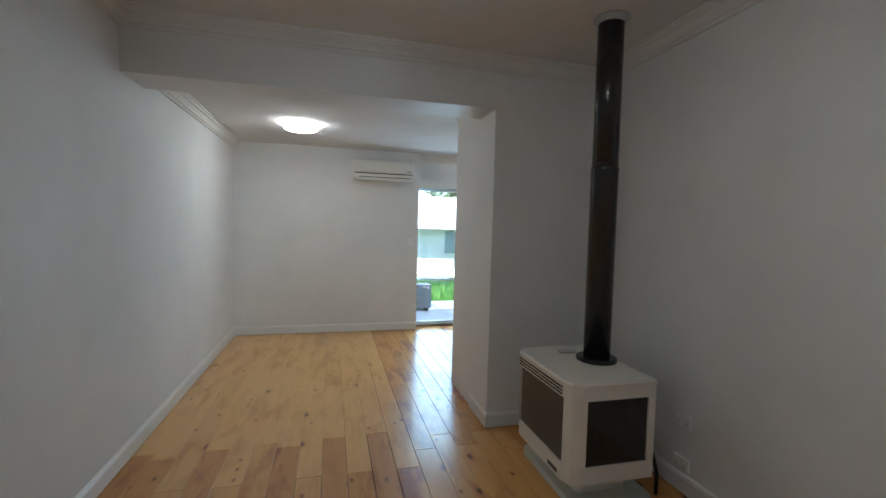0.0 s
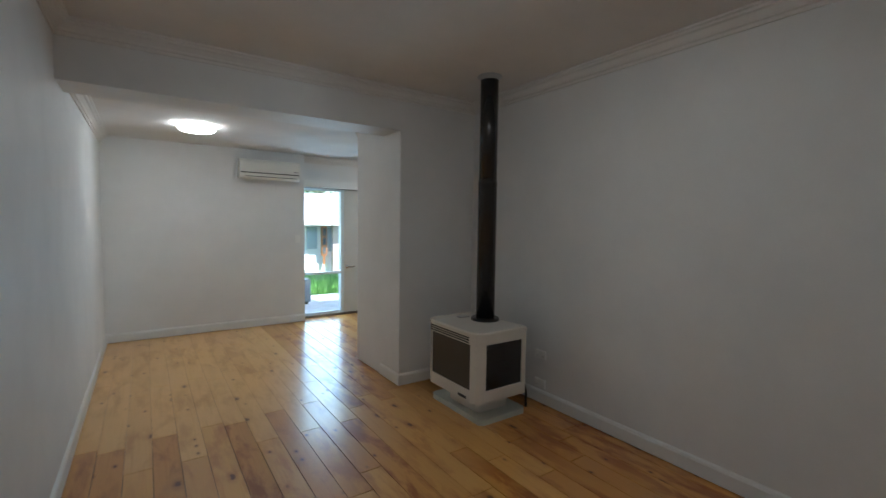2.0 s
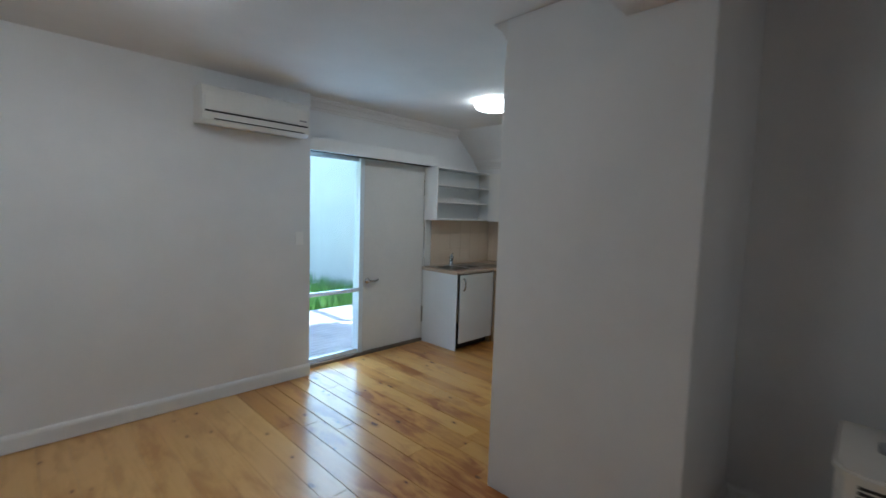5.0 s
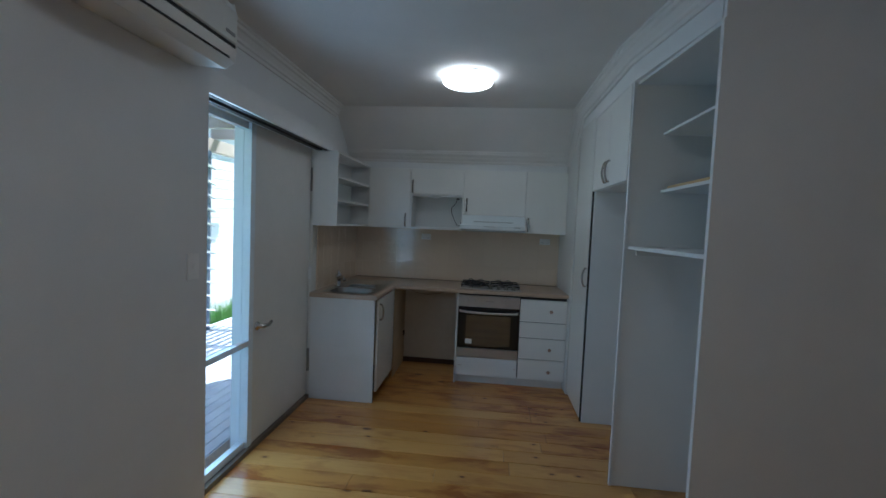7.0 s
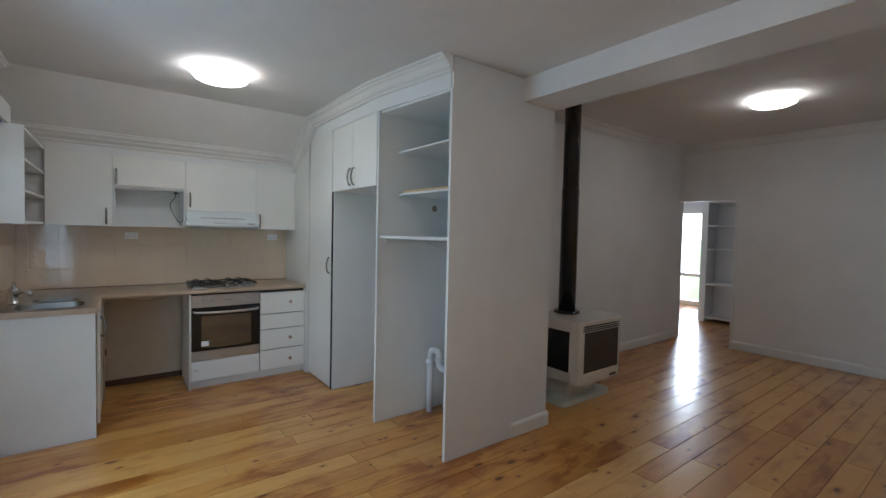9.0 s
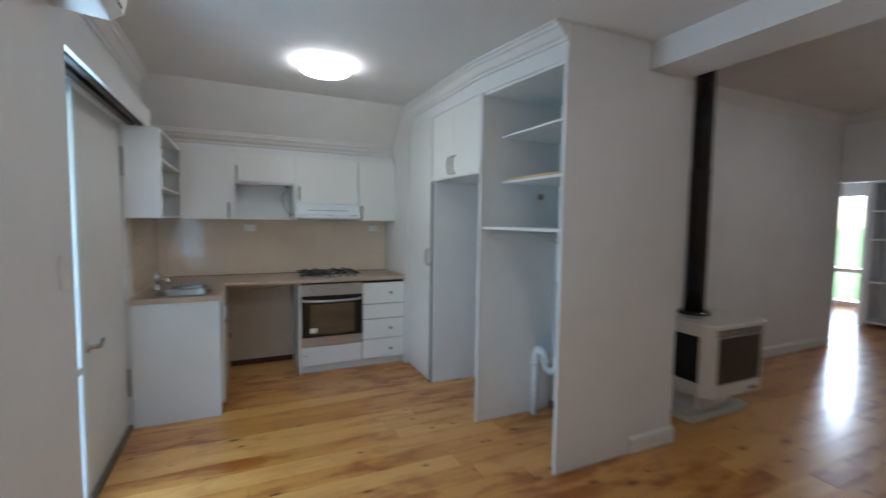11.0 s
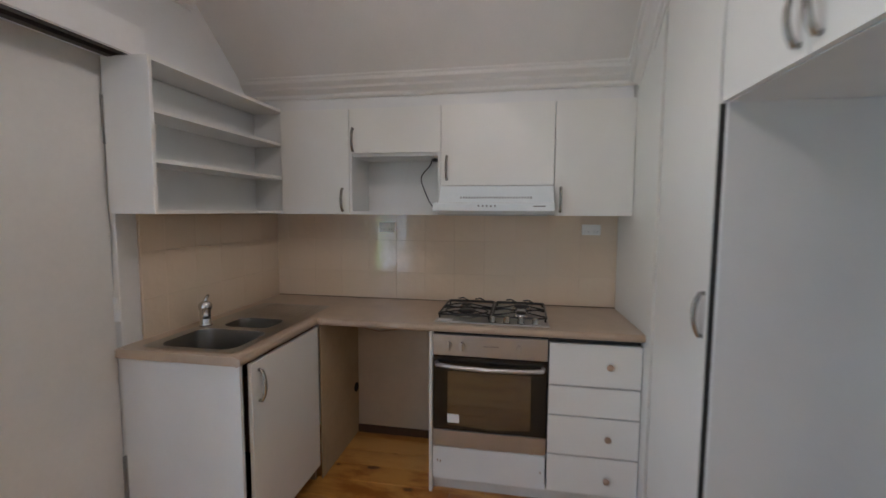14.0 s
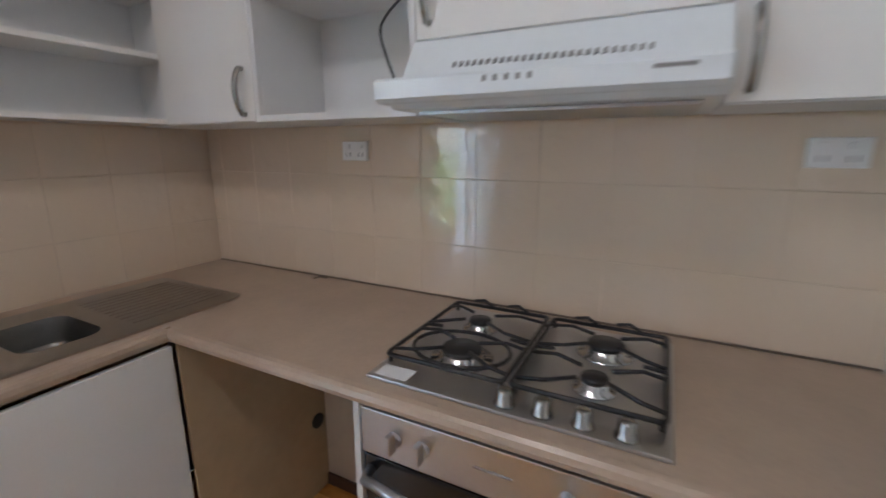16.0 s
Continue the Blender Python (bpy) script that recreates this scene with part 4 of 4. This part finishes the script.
# ---- pantry wall: tall cupboard, fridge space, laundry bay ----
YP = 4.405
pn = thing("pantry_cupboard", (3.6, 4.08, 0), "tall white pantry cupboard with one long door", "cupboard")
part("side_panel", B(3.118, 3.72, 0.003, 3.139, YP - 0.018, 2.33, bevel=0.001), MELAMINE, pn)
# solid dark strip paints the shade between side panel and door
part("edge_gap", B(3.139, YP - 0.03, 0.003, 3.145, YP - 0.004, 1.79), DARKGAP, pn, "dark strip standing for the shaded gap beside the door")
bm = B(3.146, 3.72, 0.003, 3.7, YP - 0.022, 2.33)
part("carcass", bm, MELAMINE, pn)
pd = shut_door("door", (3.146, YP - 0.018, 0.03, 3.685, YP, 2.36), pn, ((3.172, YP, 1.06), (3.172, YP, 1.2)), (0, 1, 0))
part("return_panel", prism(bmesh.new(), [(3.705, 3.8), (4.33, 3.8), (4.33, 4.441), (3.705, 4.414)], "z", 0.003, 2.19), LAMINATE, pn, "white panel beside the bench")
part("top_filler", prism(bmesh.new(), [(3.702, 2.192), (3.702, 2.445), (4.002, 2.192)], "y", 3.8, 4.41), LAMINATE, pn, "white filler under the sloping ceiling")
part("edge_strip", B(3.687, YP - 0.02, 0.003, 3.703, 4.413, 2.3), EDGE, pn)

fs = thing("fridge_cupboard", (2.72, 4.08, 0), "white overhead cupboard above an empty fridge space", "cupboard")
part("carcass", B(2.322, 3.72, 1.788, 3.117, YP - 0.02, 2.33), MELAMINE, fs)
part("back_panel", B(2.322, 3.714, 0.0, 3.117, 3.72, 1.788), MELAMINE, fs)
shut_door("door", (2.722, YP - 0.018, 1.79, 3.124, YP, 2.33), fs, ((2.755, YP, 1.82), (2.755, YP, 1.955)), (0, 1, 0))
shut_door("door", (2.312, YP - 0.018, 1.79, 2.718, YP, 2.33), fs, ((2.685, YP, 1.82), (2.685, YP, 1.955)), (0, 1, 0))

lb = thing("laundry_shelves", (1.93, 4.05, 0), "open white laundry bay with empty shelves", "shelf")
part("end_panel", B(1.541, 3.341, 0.003, 1.561, 4.300, ZK - 0.002, bevel=0.001), WALL, lb, "tall painted end panel")
part("front_edge", B(1.541, 4.300, 0.003, 1.563, 4.306, 2.335), MELAMINE, lb)
part("divider_panel", B(2.296, 3.72, 0.003, 2.312, YP - 0.02, 2.335, bevel=0.001), LAMINATE, lb)
part("divider_edge", B(2.29, YP - 0.02, 0.003, 2.312, YP - 0.006, 2.335, bevel=0.001), MELAMINE, lb)
part("back_panel", B(1.561, 3.714, 0.0, 2.296, 3.722, 2.33), BACKBOARD, lb, "pale blue-grey back board")
part("top_panel", prism(bmesh.new(), [(1.561, 3.722), (2.296, 3.722), (2.296, 4.375), (1.561, 4.302)], "z", 2.318, 2.334), MELAMINE, lb)
part("fascia", prism(bmesh.new(), [(1.561, 4.27), (2.3, 4.36), (3.7, 4.36), (3.7, 4.404), (2.3, 4.404), (1.561, 4.306)], "z", 2.334, ZK - 0.002), WALL, lb)
part("shelf_board", prism(bmesh.new(), [(1.561, 3.722), (2.296, 3.722), (2.296, 4.375), (1.561, 4.302)], "z", 1.398, 1.416), MELAMINE, lb, "white shelf at shoulder height")
part("shelf_board", B(1.561, 3.722, 1.722, 2.296, 4.22, 1.738, bevel=0.001), MELAMINE, lb)
part("shelf_board", B(1.561, 3.722, 2.042, 2.296, 4.225, 2.056, bevel=0.001), MELAMINE, lb)
br = B(2.284, 3.75, 1.365, 2.296, 4.33, 1.397)
part("shelf_cleat", br, EDGE, lb)
part("shelf_bracket", tube(bmesh.new(), [(2.27, 4.12, 1.394), (2.27, 4.0, 1.375), (2.265, 3.8, 1.31), (2.262, 3.726, 1.29)], 0.006, 6), EDGE, lb)
hole = lathe(bmesh.new(), [(0.0, -0.002), (0.024, -0.002), (0.026, 0.001)], (2.296, 3.88, 1.64), 20, "x")
part("pipe_hole", hole, KNOBWOOD, lb, "round pipe hole with a brown rim")
pl = thing("loose_plank", (1.95, 3.98, 1.738), "raw pine plank lying on a shelf", "plank")
part("board", B(1.60, 4.06, 1.739, 2.26, 4.20, 1.757, bevel=0.002), LOOSEWOOD, pl)
# dark strip paints the shade where back board meets floor
part("floor_gap", B(1.561, 3.724, 0.0, 2.29, 3.736, 0.06), RAILSHADE, lb, "dark strip standing for shade along the floor")
wp = thing("waste_pipe", (2.1, 3.86, 0), "white plastic laundry waste pipe with a trap", "pipe")
part("standpipe", tube(bmesh.new(), [(2.09, 3.85, 0.45), (2.095, 3.85, 0.7), (2.10, 3.85, 1.02)], 0.031, 16, False), GREYPVC, wp, "grey open standpipe", True)
bend = [(2.09, 3.85, 0.47), (2.09, 3.85, 0.40), (2.10, 3.86, 0.372), (2.13, 3.87, 0.36), (2.158, 3.88, 0.372), (2.17, 3.885, 0.40), (2.172, 3.888, 0.46), (2.182, 3.893, 0.495), (2.21, 3.90, 0.505), (2.244, 3.91, 0.495), (2.255, 3.915, 0.46), (2.255, 3.915, 0.2), (2.255, 3.915, 0.0)]
part("trap", tube(bmesh.new(), bend, 0.028, 14), PVC, wp, "white bent trap", True)
for c, z in (((2.09, 3.85), 0.44), ((2.255, 3.915), 0.38), ((2.171, 3.887), 0.415)):
    part("coupling", lathe(bmesh.new(), [(0.03, z), (0.036, z + 0.002), (0.036, z + 0.036), (0.03, z + 0.038)], (c[0], c[1], 0), 18), PVC, wp, "", True)

# ---- things seen through the doorway at the back ----
d2 = thing("door_2", (3.66, -4.17, 0), "bright glazed front door in a white frame", "door", kind="structure")
part("jamb", B(3.3, -4.24, 0, 3.36, -4.11, 2.12), TRIM, d2)
part("jamb", B(3.96, -4.24, 0, 4.02, -4.11, 2.12), TRIM, d2)
part("head", B(3.36, -4.24, 2.06, 3.96, -4.11, 2.12), TRIM, d2)
part("stile", B(3.36, -4.2, 0.01, 3.45, -3.96, 2.06), TRIM, d2)
part("stile", B(3.87, -4.2, 0.01, 3.96, -3.96, 2.06), TRIM, d2)
part("rail", B(3.45, -4.2, 0.01, 3.87, -3.96, 0.1), TRIM, d2)
part("rail", B(3.45, -4.2, 0.62, 3.87, -3.96, 0.70), TRIM, d2)
part("rail", B(3.45, -4.2, 1.98, 3.87, -3.96, 2.06), TRIM, d2)
for z0, z1 in ((0.1, 0.62), (0.7, 1.98)):
    g = part("pane", B(3.45, -4.183, z0, 3.87, -4.178, z1), GLASS, d2)
    g.visible_shadow = False
sh = thing("bookcase", (2.3, -2.45, 0), "empty white built-in bookcase beyond the doorway", "bookcase")
part("side_board", B(2.70, -2.66, 0, 2.80, -2.28, 2.3), TRIM, sh)
part("side_board", B(1.9, -2.66, 0, 1.95, -2.28, 2.3), TRIM, sh)
part("back_board", B(1.95, -2.66, 0.0, 2.70, -2.64, 2.3), MELAMINE, sh)
for z in (0.06, 0.64, 1.25, 1.66, 2.08):
    part("shelf_board", B(1.95, -2.64, z, 2.70, -2.29, z + 0.024), TRIM, sh)
setting("door_trim", B(1.655, YB, 0, 1.68, YB + 0.012, 1.985), TRIM, "white painted doorway trim")

# ---- outdoors ----
setting("ground", B(-500, -500, -0.4, 500, 500, -0.3), LAWN, "green lawn round the house")
dk = thing("deck", (2.5, 7.9, -0.3), "weathered grey timber deck outside the back door", "deck", kind="structure")
part("bearer", B(-1.2, 6.78, -0.3, 7.0, 9.02, -0.09), PERGOLA, dk)
y = 6.81
while y < 9.0:
    part("deck_board", B(-1.2, y, -0.075, 7.0, y + 0.086, -0.05, bevel=0.004), DECKWOOD, dk)
    y += 0.092
pg = thing("pergola", (2.5, 7.9, -0.05), "timber pergola with weathered rafters and battens", "pergola", kind="structure")
part("beam", B(-1.2, 8.86, 2.33, 7.0, 8.95, 2.50, bevel=0.004), PERGOLA, pg)
part("ledger", B(-1.2, 6.76, 2.55, 7.0, 6.80, 2.70), PERGOLA, pg)
for k in range(12):
    x = -1.0 + k * 0.7
    part("rafter", B(x, 6.80, 2.52, x + 0.045, 8.97, 2.65), PERGOLA, pg)
for k in range(15):
    y = 6.86 + k * 0.105
    part("batten", B(-1.2, y, 2.655, 7.0, y + 0.045, 2.69), PERGOLA, pg)
for x in (-1.0, 5.0):
    part("post", B(x, 8.84, -0.05, x + 0.13, 8.96, 2.33, bevel=0.004), POSTSHADE, pg, "blue-grey post with shade in its dark colour")
# guessed trellis rungs; their white stands for sun striking across the post
rnd = random.Random(21)
for k in range(12):
    z = 0.02 + k * 0.19 + rnd.uniform(-0.02, 0.02)
    rung = prism(bmesh.new(), [(4.955, z + 0.035), (5.175, z - 0.02), (5.175, z + 0.002), (4.955, z + 0.057)], "y", 8.79, 8.838)
    part("trellis_rung", rung, CLAD, pg, "trellis rung whose white stands for sunlight")
cu = thing("outdoor_condenser", (2.03, 8.1, -0.05), "grey outdoor air conditioner unit on the deck", "condenser")
part("case", B(1.8, 8.0, 0.0, 2.18, 8.3, 0.43, bevel=0.008), CONDENSER, cu)
for k in range(9):
    part("grille_bar", B(1.84, 7.985, 0.05 + k * 0.04, 2.14, 8.0, 0.062 + k * 0.04), GREYPLATE, cu)
for x in (1.85, 2.1):
    part("foot", B(x, 8.03, -0.05, x + 0.04, 8.27, 0.0), DARKGAP, cu)

sd = thing("garden_house", (7, 17, -0.3), "white weatherboard outbuilding with a timber window", "house")
part("wall", B(-4, 15.2, -0.3, 5.2, 18.5, 1.5), CLAD, sd)
for k in range(11):
    part("weatherboard", prism(bmesh.new(), [(15.2, -0.2 + k * 0.155), (15.17, -0.2 + k * 0.155), (15.196, -0.05 + k * 0.155), (15.2, -0.05 + k * 0.155)], "x", -4, 4.35), CLAD, sd)
part("brick_wall", B(5.2, 15.0, -0.3, 12, 18.5, 1.5), BRICKY, sd)
rf = prism(bmesh.new(), [(14.7, 1.46), (16.8, 2.5), (19.0, 1.46), (19.0, 1.56), (16.8, 2.62), (14.7, 1.56)], "x", -4.4, 12.4)
part("roof", rf, ROOFING, sd)
part("fascia", B(-4.4, 14.66, 1.40, 12.4, 14.70, 1.58), CLAD, sd)
part("window", B(4.3, 15.14, 0.55, 4.66, 15.19, 1.32), PALEPANE, sd, "grey window pane")
part("window", B(5.0, 15.14, 0.45, 5.2, 15.19, 1.32), PALEPANE, sd, "grey window pane")
wd = part("casement", B(4.80, 15.06, 0.30, 5.0, 15.16, 1.35), ORANGEWOOD, sd, "orange timber casement")
part("casement_post", B(4.87, 15.08, -0.02, 4.93, 15.15, 0.30), ORANGEWOOD, sd)
for z in (0.36, 0.69, 1.02):
    part("window_pane", B(4.84, 15.05, z, 4.96, 15.062, z + 0.26), DARKPANE, wd)


wing = thing("house_wing", (7.5, 11.2, -0.3), "sunlit white weatherboard wall of the house wing", "house")
part("wall", B(4.75, 9.52, -0.3, 10.5, 13.0, 3.0), CLAD, wing)
for k in range(21):
    part("weatherboard", prism(bmesh.new(), [(9.52, -0.25 + k * 0.155), (9.512, -0.25 + k * 0.155), (9.518, -0.1 + k * 0.155), (9.52, -0.1 + k * 0.155)], "x", 4.75, 10.5), CLAD, wing)
part("corner_board", B(4.70, 9.46, -0.3, 4.75, 9.58, 3.0), CLAD, wing)
part("roof", prism(bmesh.new(), [(9.2, 3.0), (11.2, 4.1), (13.3, 3.0), (13.3, 3.1), (11.2, 4.22), (9.2, 3.1)], "x", 4.4, 10.9), ROOFING, wing)


def tree(x, y, h, r, seed):
    rnd = random.Random(seed)
    e = thing("tree", (x, y, -0.3), "leafy green garden tree behind the outbuilding", "tree", "garden trees")
    bm = tube(bmesh.new(), [(x, y, -0.3), (x + 0.05, y, h * 0.3), (x - 0.04, y + 0.1, h * 0.6), (x, y, h * 0.85)], [0.2, 0.16, 0.1, 0.04], 8)
    for k in range(7):
        a = rnd.uniform(0, 6.28)
        z0 = h * rnd.uniform(0.35, 0.7)
        tube(bm, [(x, y, z0), (x + math.cos(a) * r * 0.4, y + math.sin(a) * r * 0.4, z0 + 0.5), (x + math.cos(a) * r * 0.8, y + math.sin(a) * r * 0.8, z0 + 0.9)], [0.07, 0.045, 0.015], 6)
    part("trunk", bm, BARK, e, "", True)
    v, f = [], []
    centres = [(rnd.gauss(0, r * 0.45), rnd.gauss(0, r * 0.45), h * 0.72 + rnd.gauss(0, h * 0.14), rnd.uniform(0.3, 0.6)) for _ in range(34)]
    for _ in range(3000):
        cx, cy, cz, cr = rnd.choice(centres)
        p = Vector((x + cx + rnd.gauss(0, cr * 0.5), y + cy + rnd.gauss(0, cr * 0.5), cz + rnd.gauss(0, cr * 0.45)))
        u = Vector((rnd.uniform(-1, 1), rnd.uniform(-1, 1), rnd.uniform(-1, 1))).normalized()
        w_ = u.orthogonal().normalized()
        s = rnd.uniform(0.06, 0.13)
        n = len(v)
        v += [p - u * s, p + w_ * s * 0.45, p + u * s, p - w_ * s * 0.45]
        f.append((n, n + 1, n + 2, n + 3))
    me = bpy.data.meshes.new("crown")
    me.from_pydata([tuple(q - Vector((x, y, -0.3))) for q in v], [], f)
    me.materials.append(LEAF)
    o = new("crown", me)
    o.parent = e
    return e


tree(6.3, 21.5, 4.6, 1.7, 1)
tree(2.6, 22.5, 4.2, 1.6, 2)
tree(10.0, 22.0, 5.2, 2.0, 3)

rnd = random.Random(7)
v, f = [], []
for _ in range(14000):
    x, y = rnd.uniform(1.5, 9.5), 9.03 + abs(rnd.gauss(0, 1.4))
    h = rnd.uniform(0.2, 0.5)
    a = rnd.uniform(0, 6.28)
    dx, dy = math.cos(a) * 0.012, math.sin(a) * 0.012
    lx, ly = rnd.gauss(0, 0.05), rnd.gauss(0, 0.05)
    n = len(v)
    v += [(x - dx, y - dy, -0.3), (x + dx, y + dy, -0.3), (x + lx, y + ly, -0.3 + h)]
    f.append((n, n + 1, n + 2))
me = bpy.data.meshes.new("grass")
me.from_pydata(v, [], f)
me.materials.append(BLADE)
tagged(new("grass", me), "tufts of bright green lawn grass beside the deck", "grass", "", "stuff")

# ---- wall tiles ----
sp = thing("splashback", (4.33, 5.5, 0.9), "cream glazed square wall tiles above the bench", "tiles", kind="structure")
part("grout_bed", B(4.3228, 4.442, 0.86, 4.334, 6.605, 1.445), GROUT, sp)
part("grout_bed", B(3.25, 6.5988, 0.86, 4.3228, 6.609, 1.445), GROUT, sp)
TW, TH = 0.187, 0.205


def tile_mesh(nm, w, h, axis):
    c = 0.0013
    bm = bmesh.new()
    o = [(-w / 2, -h / 2), (w / 2, -h / 2), (w / 2, h / 2), (-w / 2, h / 2)]
    i = [(x * (1 - 2 * c / w), z * (1 - 2 * c / h)) for x, z in o]

    def p(u, d, z):
        return (d, u, z) if axis == "x" else (u, d, z)
    back = [bm.verts.new(p(u, 0, z)) for u, z in o]
    edge = [bm.verts.new(p(u, -0.004, z)) for u, z in o]
    face = [bm.verts.new(p(u, -0.0055, z)) for u, z in i]
    for a, b in ((back, edge), (edge, face)):
        for k in range(4):
            bm.faces.new((a[k], a[(k + 1) % 4], b[(k + 1) % 4], b[k]))
    bm.faces.new(face)
    bm.faces.new(back)
    return finish(nm, bm, TILE)


tilt = random.Random(4)


def lay_tiles(axis, u0, u1, at, anchor):
    cache = {}
    edges = [u0]
    u = anchor - math.floor((anchor - u0) / TW) * TW
    while u < u1 - 0.01:
        if u > u0 + 0.01:
            edges.append(u)
        u += TW
    edges.append(u1)
    rows = [0.9, 1.072, 1.277, 1.44]
    for a, b in zip(edges, edges[1:]):
        for z0, z1 in zip(rows, rows[1:]):
            key = (round(b - a, 3), round(z1 - z0, 3))
            if key not in cache:
                cache[key] = tile_mesh("tile", b - a - 0.0016, z1 - z0 - 0.0016, axis)
            o = new("tile", cache[key])
            o.parent = sp
            m_ = (a + b) / 2
            o.rotation_euler = (tilt.uniform(-0.002, 0.002), tilt.uniform(-0.002, 0.002), tilt.uniform(-0.003, 0.003))
            o.location = Vector((at, m_, (z0 + z1) / 2) if axis == "x" else (m_, at, (z0 + z1) / 2)) - ORIGIN[sp.name]


lay_tiles("x", 4.443, 6.598, 4.327, 5.4)
lay_tiles("y", 3.25, 4.318, 6.603, 4.318)

# ---- floor boards ----
fl_ = bpy.data.objects["floor"]


def plank(x0, x1, y0, y1, mat):
    tight = y0 > 2.9 and x1 < 0.9
    w, l, c = x1 - x0 - (0.0008 if tight else rnd.choice((0.002, 0.003, 0.004, 0.006))), y1 - y0 - (0.005 if y1 < 3.5 else 0.002), 0.001
    bm = bmesh.new()
    o = [(-w / 2, -l / 2), (w / 2, -l / 2), (w / 2, l / 2), (-w / 2, l / 2)]
    i = [(-w / 2 + c, -l / 2 + c), (w / 2 - c, -l / 2 + c), (w / 2 - c, l / 2 - c), (-w / 2 + c, l / 2 - c)]
    a = [bm.verts.new((x, y, -0.02)) for x, y in o]
    b = [bm.verts.new((x, y, -c)) for x, y in o]
    t = [bm.verts.new((x, y, 0)) for x, y in i]
    for p, q in ((a, b), (b, t)):
        for k in range(4):
            bm.faces.new((p[k], p[(k + 1) % 4], q[(k + 1) % 4], q[k]))
    bm.faces.new(t)
    ob = new("floor_board", finish("floor_board", bm, mat))
    ob.parent = fl_
    ob.location = ((x0 + x1) / 2, (y0 + y1) / 2, rnd.uniform(-0.0004, 0.0))


rnd = random.Random(11)
W = 0.149
# where the older southern boards stop, board by board from the west wall
JOINTS = [3.40, 3.33, 2.96, 3.38, 2.94, 3.39, 3.33, 2.94, 3.39, 2.93, 3.41, 2.92]
DARK_ENDS = (0, 1, 3, 8)
x = XL - 0.01
col = 0
while x < XB - 0.01:
    xe = min(x + W, XB)
    if xe > XB - 0.04:
        xe = XB
    xm = (x + xe) / 2
    joint = JOINTS[col] if col < len(JOINTS) else (3.12, 3.3)[col % 2]
    top = YF if xm < 1.6 else YK
    if xm < XR + 0.05:
        first = YB + rnd.uniform(0.5, 1.3)
        second = first + (joint - first) * rnd.uniform(0.4, 0.6)
        for a, b in ((YB, first), (first, second), (second, joint)):
            if b == joint and col in DARK_ENDS:
                mt = PINE_DARK
            elif xm > 1.7:
                mt = PINE_AMBER if rnd.random() < 0.7 else PINE_DARK
            else:
                mt = PINE_DARK if rnd.random() < 0.07 else PINE_AMBER if rnd.random() < 0.2 else PINE_TAN
            plank(max(x, XL), xe, a, b, mt)
        start = joint
    else:
        start = 3.72
    cuts = [start]
    while top - cuts[-1] > 2.0:
        cuts.append(cuts[-1] + rnd.uniform(0.9, 1.7))
    cuts.append(top)
    for a, b in zip(cuts, cuts[1:]):
        plank(max(x, XL), xe, a, b, PINE_PALE if xm < 0.95 else PINE_TAN if rnd.random() < 0.25 else PINE_AMBER)
    x = xe
    col += 1
